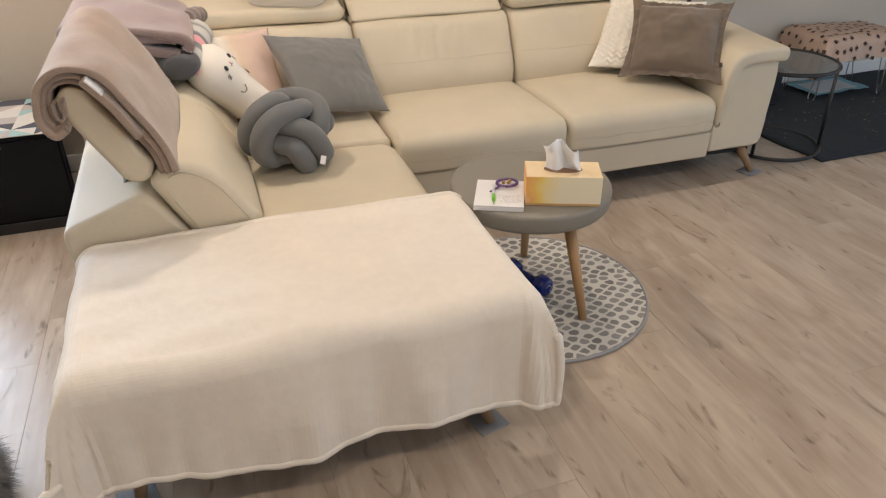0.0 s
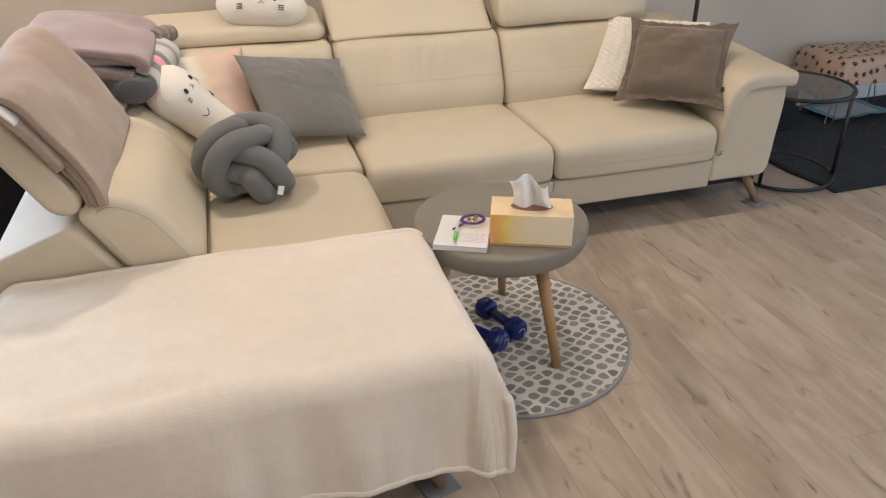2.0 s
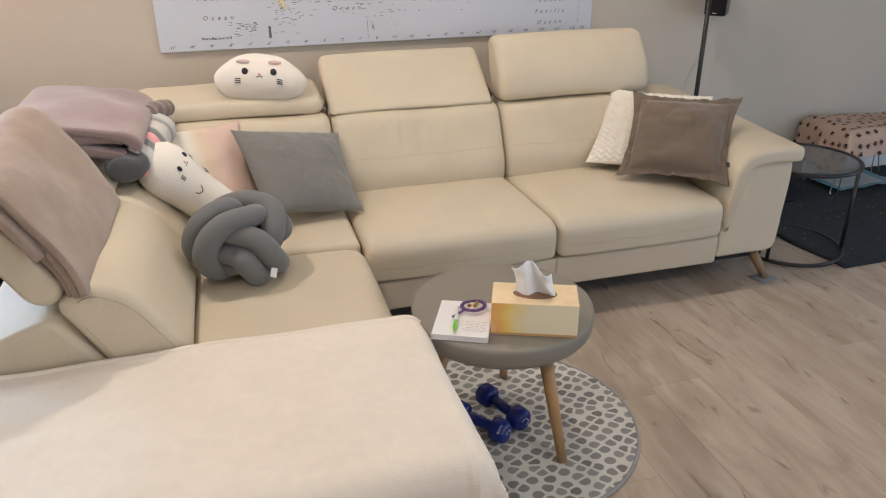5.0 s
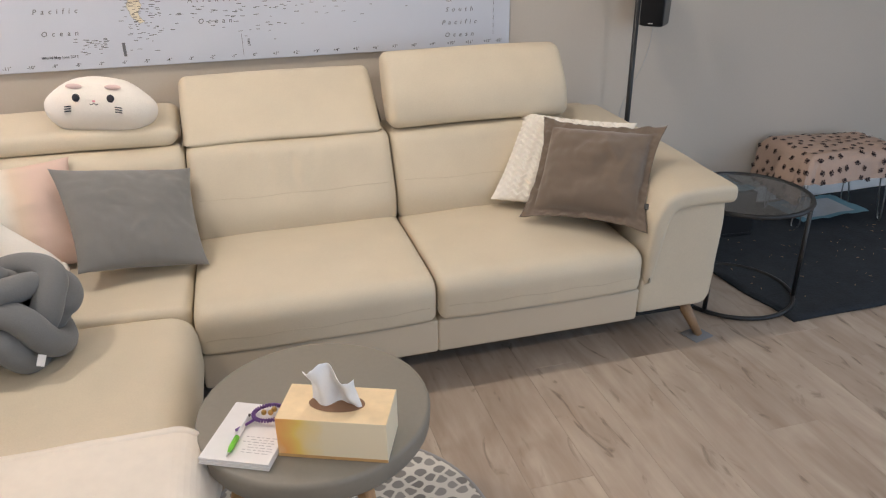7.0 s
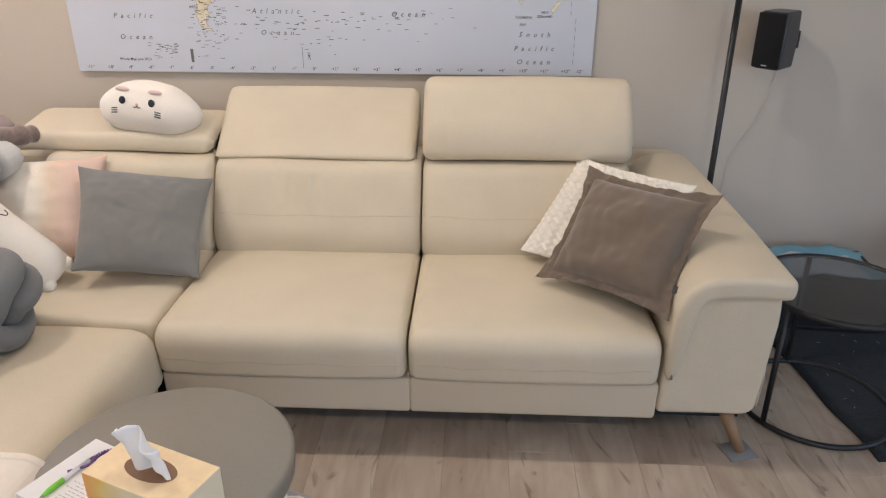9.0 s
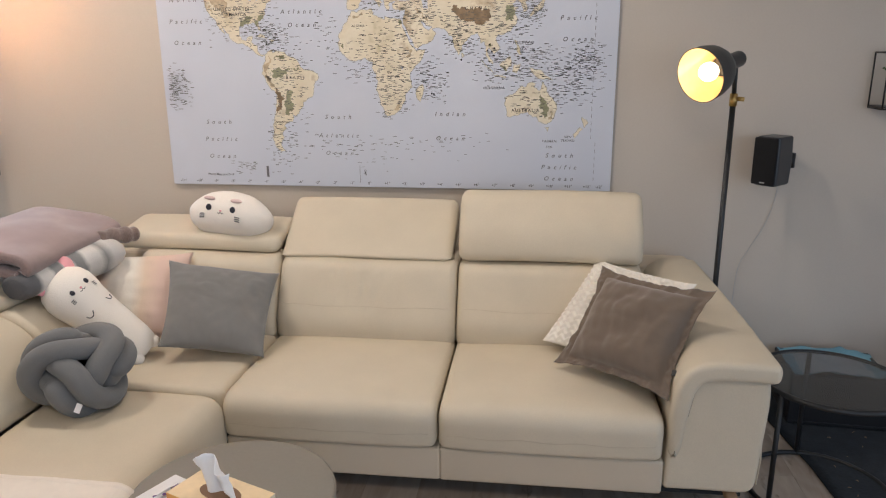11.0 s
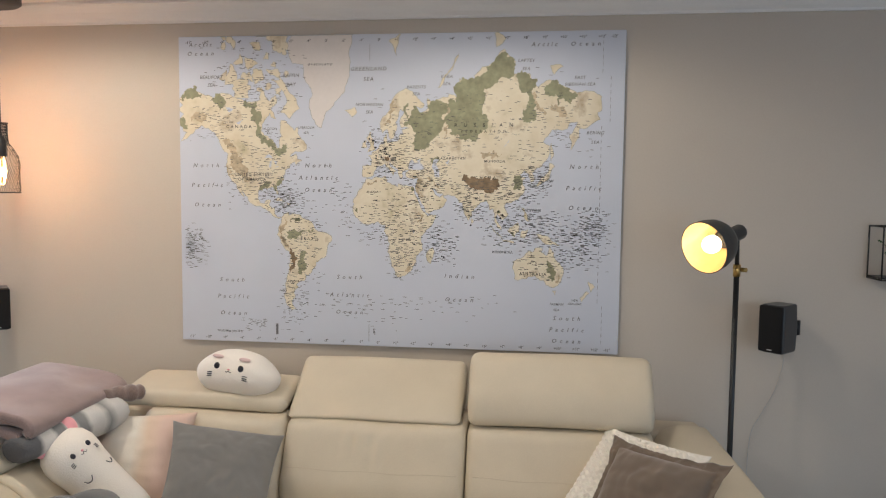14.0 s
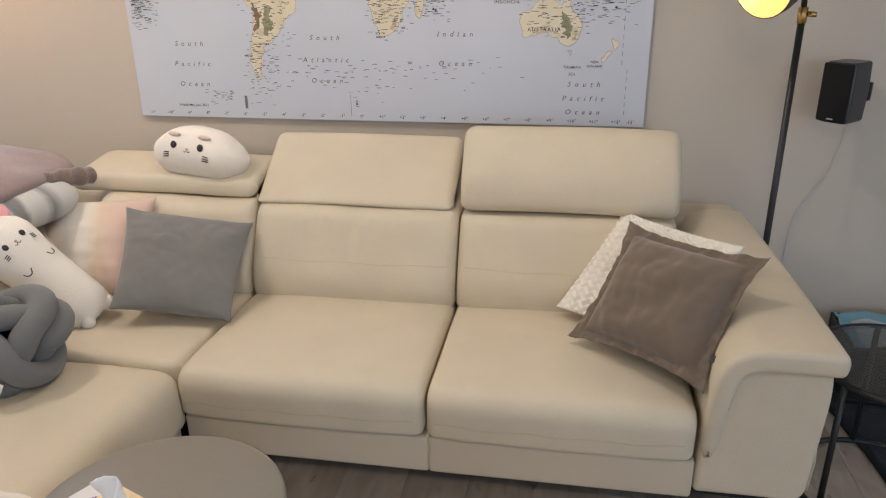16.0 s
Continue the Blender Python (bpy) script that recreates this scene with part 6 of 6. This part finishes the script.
ISLES = [[-94, 80, -90, 81, -98, 81.5], [-100, 78, -104, 79, -95, 79], [-112, 77.5, -118, 76, -110, 76], [-82, 70, -78, 69.5, -80, 71], [-75, 72, -80, 75, -90, 75, -86, 74], [-128, 74, -122, 73, -124, 75], [-108, 73.5, -101, 72.5, -104, 74.5], [-86, 66, -82, 63, -86, 63.5], [-62, 66, -70, 63, -78, 65, -72, 68, -86, 73, -78, 73, -66, 69], [-105, 69, -117, 69, -118, 73, -105, 73], [-68, 81, -78, 77.5, -84, 78, -88, 80, -78, 81.5], [-125, 72, -115, 73, -120, 76], [-92, 73, -100, 72, -102, 74, -95, 75], [-97, 76, -106, 75, -108, 77],
         [49, -13, 50, -16, 47, -25, 44, -22, 44, -17], [-5, 50, 1, 51, 0, 54, -3, 58.5, -6, 56, -3, 54], [-10, 52, -6, 52, -6, 55, -9, 54], [-24, 65.5, -18, 63.5, -14, 65, -16, 66.4], [131, 32, 140, 36, 142, 41, 145, 43.5, 141, 45, 140, 40, 133, 35], [95, 5, 104, -4, 105, -6, 98, 1],
         [109, 1, 117, 7, 118, 1, 114, -4], [131, -1, 141, -3, 150, -10, 141, -9, 138, -8], [105, -6.5, 114, -7.5, 114, -8.5, 106, -7.5], [120, 1, 125, 1.5, 122, -5, 119, -4], [120, 18, 122, 17, 126, 8, 123, 9], [145, -41, 148, -41, 147, -43.5], [173, -35, 178, -38, 175, -41, 174, -38], [172, -41, 174, -42, 168, -47, 167, -45],
         [52, 71, 57, 73.5, 68, 77, 66, 76, 56, 72], [12, 79, 22, 80, 18, 77], [142, 54, 144, 49, 142, 46], [-84, 22, -77, 20.5, -75, 20, -80, 23], [80, 9.5, 81.5, 7, 80, 6], [97, 80, 105, 79, 98, 78], [140, 75, 150, 75, 143, 73.5], [-73, 19.5, -69, 19, -72, 18]]
for k, flat in enumerate(ISLES):
    land(flat, LAND, seed=20 + k, depth=3)


rnd = random.Random(90)
for k in range(26):
    lon, lat = rnd.uniform(-128, -72), rnd.uniform(70, 81)
    land([c for a in range(7) for c in (lon + rnd.uniform(1.2, 3.2) * math.cos(a * 0.9), lat + rnd.uniform(0.3, 0.75) * math.sin(a * 0.9))], LAND, seed=60 + k, depth=2)


OLIVE = coat("map_olive_print", (0.30, 0.295, 0.185), 0.75, vary=0.30, grain=46, broad=14)
UMBER = coat("map_umber_print", (0.25, 0.175, 0.105), 0.75, vary=0.35, grain=40, broad=20)
LOWLANDS = [
    [60, 68, 66, 67.5, 70, 72.5, 81, 73, 90, 75, 104, 77.3, 112, 75.8, 106, 73, 96, 71.5, 88, 70, 87, 64, 87, 58, 82, 54.5, 75, 55, 69, 57, 62, 57.5, 60, 61, 62, 65],
    [31, 66.5, 44, 66, 54, 68, 59, 66, 58, 62, 54, 58, 48, 55, 41, 51, 33, 51, 29, 54, 32, 59, 29, 63],
    [113, 73.3, 124, 73.4, 129, 71, 128, 67.5, 130, 64, 123, 61.5, 118, 62.5, 122, 66, 122, 70],
    [136, 71.5, 141, 72.2, 151, 71, 161, 69.4, 157, 67, 151, 68.5, 147, 66.5, 141, 69],
    [-94.5, 58.8, -92, 57, -85, 55.3, -82, 53, -80, 51.5, -83, 50.5, -90, 53.5, -96, 56, -98, 60, -103, 65, -110, 67.5, -98, 67.5, -94, 63],
    [-165, 68.5, -160, 70.3, -156, 71.2, -145, 69.9, -150, 69.3, -159, 69.2], [-137, 68.8, -129, 69.9, -127, 66.5, -131, 65.5],
    [-166, 62.3, -162, 60.2, -158, 59.5, -160, 62.5], [-97.3, 28, -91, 29.8, -84, 30.3, -82, 28.2, -81, 31.2, -76.5, 36, -79, 34.5, -86, 32.5, -90, 34, -95, 31.2],
    [-73, -2.5, -66, -0.5, -58, -1, -50.5, -0.5, -53, -3, -60, -5, -67, -7.5, -73, -6.5], [-60, -17, -56.5, -18, -57.5, -25, -58, -32, -61, -35, -63.5, -31, -62, -24],
    [114, 38.5, 118.5, 38.5, 120, 33, 117, 30, 113, 30, 114, 34.5], [141, -20, 144, -24, 147.5, -30, 144, -35.5, 140.5, -33, 139.5, -27], [46, 47.5, 52, 48.5, 54, 46.5, 49, 44.5],
    [24, 61, 30, 62, 28, 67.5, 24, 66.5], [-62, 8.5, -70, 7.5, -70, 5.5, -64, 7], [-17, 14.5, -14, 16.5, -13, 13], [31, 30.8, 33, 30.8, 31.5, 28],
    [99, 15.5, 102, 16, 102.5, 13.5, 100.5, 13.5], [109.5, 0.5, 112, -2.5, 115, -3.5, 113, -0.5], [-78, 51.5, -73, 53, -76, 49, -84, 49]]
for k, flat in enumerate(LOWLANDS):
    land(flat, OLIVE, seed=k, lift=0.0006, depth=4, rough=0.40, coast=False)
RANGES = [
    [73, 38.5, 78, 36.3, 84, 36.8, 92, 36.8, 99, 36.5, 103, 32.5, 98, 29.2, 90, 28.3, 84, 29.3, 78, 32, 73.5, 35],
    [-70.5, -15, -66.5, -18, -65.8, -25, -69, -32, -70.4, -33, -68.8, -24, -70.3, -18], [7, 45.8, 13, 47, 10, 46]]
for k, flat in enumerate(RANGES):
    land(flat, UMBER, seed=k, lift=0.0008, depth=4, rough=0.40, coast=False)
RANGE = coat("map_range_print", (0.53, 0.43, 0.29), 0.75, vary=0.4, grain=50, broad=30)
UPLANDS = [
    [-128, 55, -121, 54, -115, 49, -106, 40, -104, 34, -108, 33, -113, 38, -120, 46, -124, 52], [-120, 40, -117.5, 36, -119, 36.5, -122, 41], [-155, 62, -146, 64.5, -141, 62, -146, 61.6],
    [-74, 9, -73, 4, -78, -3, -77, -9, -71, -14.5, -74, -15, -79, -7, -79.5, -2, -76, 3], [37, 14, 41, 12, 40, 7, 36, 6], [28, -28, 31, -26, 30, -30, 27, -31], [56, 66, 60.5, 67, 59.5, 60, 58, 55, 57, 60],
    [86, 50, 97, 51, 104, 49, 96, 46.5, 89, 47], [126, 69, 130, 65.5, 136, 63, 134, 66, 128, 70], [141, 67, 150, 63, 154, 64, 146, 66.5], [44, 37, 50, 34, 55, 30, 50, 31.5, 45, 35.5], [-5, 32, 3, 34.5, 2, 35.4, -5, 33.5], [148, -36.5, 151, -31, 149.5, -31.5, 147.5, -35.5], [6, 61, 12, 64.5, 17, 68, 14, 64, 9, 60.5]]
for k, flat in enumerate(UPLANDS):
    land(flat, RANGE, seed=k, lift=0.0003, depth=4, rough=0.40, coast=False)
for k, flat in enumerate(([49, 46.5, 53, 46.6, 51, 44.5, 53.5, 40.5, 54, 37, 50, 37.3, 49.3, 40.5, 47.5, 43], [28.5, 42, 33, 45, 38.5, 44.5, 41.5, 42, 37, 41, 31, 41.3], [-92, 46.8, -88, 48.8, -84.7, 46.6], [-88, 42, -86.5, 42, -85, 45.8, -87.5, 45], [-84, 45.8, -80, 45.5, -82, 43.2], [-83, 41.6, -79, 42.9, -82, 42.4], [-125, 66.5, -118, 66, -122, 65], [-117, 61.7, -109, 62.8, -113, 61], [31.8, 0.3, 34, 0, 33, -2.5], [104, 51.6, 109.5, 55.5, 106, 52.8], [58.5, 45, 61.5, 46.3, 60.5, 44])):
    land(flat, CANVAS, seed=k, depth=2, lift=0.001, rough=0.12, coast=False)


def lettering(entries, name, mt, y):
    """Printed words, each a flat mesh of its own: (text, x, z, height, spacing, slant, turn)."""
    for text, x, z, size, gap, slant, turn in entries:
        cu = bpy.data.curves.new("word", "FONT")
        cu.body, cu.size, cu.space_character, cu.shear, cu.align_x, cu.resolution_u, cu.offset = text, size, gap, slant, "CENTER", 2, size * 0.008
        ob = bpy.data.objects.new("word", cu)
        me = bpy.data.meshes.new_from_object(ob)
        me.transform(Matrix.Translation((x, y, z)) @ Matrix.Rotation(radians(90), 4, "X") @ Matrix.Rotation(radians(turn), 4, "Z"))
        me.materials.clear()
        me.materials.append(mt)
        new(name, me).parent = wm
        bpy.data.objects.remove(ob)
        bpy.data.curves.remove(cu)


words = []
for text, x, z in (("Arctic", 0.105, 2.255), ("Ocean", 0.105, 2.215), ("Arctic", 1.655, 2.235), ("Ocean", 1.83, 2.235), ("North", 0.125, 1.71), ("Pacific", 0.13, 1.62), ("Ocean", 0.13, 1.53), ("North", 0.655, 1.712), ("Atlantic", 0.655, 1.657), ("Ocean", 0.655, 1.602), ("North", 1.835, 1.712), ("Pacific", 1.835, 1.62), ("Ocean", 1.835, 1.535), ("South", 0.245, 1.185), ("Pacific", 0.25, 1.108), ("Ocean", 0.25, 1.03), ("South", 0.80, 1.21), ("Atlantic", 0.80, 1.128), ("Ocean", 0.80, 1.05), ("Indian", 1.30, 1.225), ("Ocean", 1.30, 1.12), ("South", 1.775, 1.05), ("Pacific", 1.775, 0.999), ("Ocean", 1.775, 0.949)):
    words.append((text, x, z, 0.026, 2.1 if text != "Arctic" else 1.7, 0.25, 0))
for text, x, z, s, g in (("GREENLAND", 0.885, 2.14, 0.024, 1.25), ("SEA", 0.885, 2.095, 0.024, 1.25), ("NORWEGIAN", 0.89, 1.985, 0.019, 1.1), ("SEA", 0.89, 1.952, 0.019, 1.1), ("BARENTS", 1.10, 2.06, 0.019, 1.1), ("SEA", 1.10, 2.03, 0.019, 1.1), ("KARA", 1.235, 2.105, 0.019, 1.1), ("SEA", 1.235, 2.073, 0.019, 1.1), ("LAPTEV", 1.58, 2.17, 0.019, 1.15), ("SEA", 1.58, 2.135, 0.019, 1.15), ("EAST", 1.81, 2.095, 0.019, 1.15), ("SIBERIAN SEA", 1.81, 2.067, 0.019, 1.15), ("BERING", 1.88, 1.86, 0.019, 1.2), ("SEA", 1.88, 1.82, 0.019, 1.2), ("BEAUFORT", 0.155, 2.11, 0.022, 1.0), ("SEA", 0.155, 2.075, 0.022, 1.0), ("BAFFIN", 0.53, 2.115, 0.022, 1.1), ("BAY", 0.53, 2.075, 0.022, 1.1), ("LABRADOR", 0.60, 1.885, 0.015, 1.0), ("SEA", 0.60, 1.862, 0.015, 1.0), ("PHILIPPINE", 1.61, 1.525, 0.017, 1.1), ("SEA", 1.61, 1.50, 0.017, 1.1), ("TASMAN", 1.73, 1.115, 0.015, 1.1), ("SEA", 1.73, 1.09, 0.015, 1.1), ("HUDSON", 0.43, 1.88, 0.015, 1.1), ("BAY", 0.43, 1.86, 0.015, 1.1)):
    words.append((text, x, z, s, g, 0.2, 0))
lettering(words, "sea_name", INK_SOFT, -0.0016)
lettering([("CANADA", 0.285, 1.888, 0.020, 1.7, 0, 0), ("UNITED STATES", 0.345, 1.672, 0.019, 1.25, 0, 0), ("OF AMERICA", 0.345, 1.650, 0.019, 1.25, 0, 0), ("GREENLAND", 0.665, 2.165, 0.013, 1.7, 0.2, 0), ("RUSSIAN", 1.40, 1.893, 0.022, 3.6, 0, 0), ("FEDERATION", 1.40, 1.868, 0.016, 2.4, 0, 0), ("KAZAKHSTAN", 1.26, 1.75, 0.015, 1.4, 0, 0), ("MONGOLIA", 1.45, 1.738, 0.015, 1.2, 0, 0), ("CHINA", 1.41, 1.665, 0.018, 2.0, 0, 0), ("JAPAN", 1.685, 1.655, 0.014, 1.1, 0, 0), ("INDIA", 1.315, 1.535, 0.014, 1.1, 0, 0), ("INDONESIA", 1.49, 1.34, 0.015, 1.2, 0, 0), ("AUSTRALIA", 1.625, 1.245, 0.018, 1.35, 0, 0), ("BRAZIL", 0.615, 1.383, 0.018, 1.6, 0, 0), ("ALGERIA", 0.905, 1.60, 0.013, 1.1, 0, 0), ("IRAN", 1.20, 1.63, 0.013, 1.3, 0, 0), ("CHILE", 0.49, 1.145, 0.012, 1.1, 0, 0), ("ARGENTINA", 0.545, 1.19, 0.012, 1.0, 0, 0), ("SOUTH", 1.02, 1.232, 0.011, 1.0, 0, 0), ("AFRICA", 1.02, 1.218, 0.011, 1.0, 0, 0), ("NEW", 1.81, 1.135, 0.012, 1.1, 0, 0), ("ZEALAND", 1.81, 1.12, 0.012, 1.1, 0, 0), ("World Map June 2013", 0.235, 0.95, 0.014, 1.0, 0, 0), ("GMT", 0.912, 0.972, 0.013, 1.1, 0, -90)], "country_name", INK, -0.0017)
ticks = []
for h in range(-11, 13):
    x = 0.05 + (h + 11) * (1.90 - 0.05) / 23
    for z in (2.268, 0.918):
        ticks.append((("+" if h > 0 else "") + str(h) + "°", x, z, 0.017, 1.0, 0, 0))
ticks += [("-12°", 1.952, 2.268, 0.017, 1.0, 0, 0), ("-12°", 1.952, 0.918, 0.017, 1.0, 0, 0)]
lettering(ticks, "hour_mark", INK, -0.0017)
bm = bmesh.new()
for lo, hi in (((0.891, 0.925), (0.8925, 1.005)), ((0.891, 2.185), (0.8925, 2.255)), ((0.455, 0.945), (0.466, 0.995))):
    box(bm, (lo[0], -0.0018, lo[1]), (hi[0], -0.0014, hi[1]))
for k in range(44):
    z = 0.95 + k * 0.03
    x = 1.905 + (0.035 if 1.9 < z < 2.12 else 0) + (0.02 if z < 1.1 else 0)
    box(bm, (x, -0.0018, z), (x + 0.0015, -0.0014, z + 0.016))
tagged(part("dashed_line", bm, INK_SOFT, wm, smooth=False), kind="stuff")
# place names too small to read
rnd = random.Random(77)
bm = bmesh.new()
CLUSTERS = [(-95, 40, 22, 14, 150), (-75, 20, 12, 6, 70), (-60, -12, 12, 20, 90), (12, 48, 13, 8, 120), (45, 38, 16, 9, 110), (20, 8, 22, 16, 150), (25, -18, 10, 12, 60), (78, 22, 10, 9, 80), (112, 30, 14, 10, 90), (120, 2, 22, 10, 135), (135, -24, 14, 8, 40), (165, -8, 14, 12, 115), (175, 8, 8, 6, 40), (-160, -15, 11, 11, 130), (-100, 72, 24, 6, 120), (-135, 62, 16, 5, 40), (60, 60, 40, 8, 90), (140, 60, 22, 9, 60), (-25, 15, 10, 14, 20), (55, -12, 9, 10, 50), (-68, -50, 8, 8, 40), (-20, -55, 40, 5, 30), (60, -50, 40, 4, 16), (-100, -62, 8, 2, 16), (130, 38, 8, 7, 50)]
for lon, lat, sx, sy, n in CLUSTERS:
    for _ in range(int(n * 2.3)):
        x, z, w, h = mx(lon + sx * 1.1 * (rnd.uniform(-1, 1) + 0.35 * rnd.gauss(0, 1))), mz(max(-65, min(81, lat + sy * 1.1 * (rnd.uniform(-1, 1) + 0.35 * rnd.gauss(0, 1))))), rnd.uniform(0.006, 0.019), rnd.uniform(0.0014, 0.0024)
        if 0.02 < x < 1.97 and MZ0 + 0.03 < z < MZ1 - 0.04:
            bm.faces.new([bm.verts.new(p) for p in ((x, -0.00155, z), (x + w, -0.00155, z), (x + w, -0.00155, z + h), (x, -0.00155, z + h))])
tagged(part("microtext", bm, INK_FAINT, wm, "tiny illegible place names", smooth=False), kind="stuff")
rnd = random.Random(31)
for lon, lat, n, sp in ((8, 49, 16, 9), (100, 12, 5, 5), (80, 5, 1, 2), (57, -20, 2, 2), (175, -18, 1, 1), (-3, 55, 4, 3)):
    for _ in range(n):
        bm = bmesh.new()
        ball(bm, (mx(rnd.gauss(lon, sp * 0.6)), -0.005, mz(rnd.gauss(lat, sp * 0.35))), 0.0038, 0, 8)
        part("push_pin", bm, THREAD_BLACK, wm)

# ---- floor: planks ----
floor = solo("floor", box(bmesh.new(), (X0, Y0, -0.06), (X1, Y1, -0.0015)), SUBFLOOR, "limed oak laminate plank floor", "floor", kind="structure", smooth=False)
PW, PL = 0.192, 1.285
bm = box(bmesh.new(), (-PL / 2 + 0.0002, -PW / 2 + 0.0002, -0.012), (PL / 2 - 0.0002, PW / 2 - 0.0002, 0.0), 0.0006, 1)
plank_mesh = finish(bm, "floor_plank", OAK_FLOOR, False)
rnd = random.Random(6)
for i in range(-19, 23):
    x = 0.908 + PW / 2 + i * PW
    if not X0 + 0.05 < x < X1 - 0.05:
        continue
    y = Y0 + rnd.uniform(0.05, PL) - PL / 2
    while y - PL / 2 < Y1 - 0.02:
        ob = new("floor_plank", plank_mesh)
        lo, hi = max(y - PL / 2, Y0 + 0.002), min(y + PL / 2, Y1 - 0.002)
        ob.matrix_world = pose(x, (lo + hi) / 2, 0, 0, 0, 90 if rnd.random() < 0.5 else -90) @ Matrix.Diagonal(((hi - lo) / PL, 1, 1, 1))
        ob.parent = floor
        y += PL
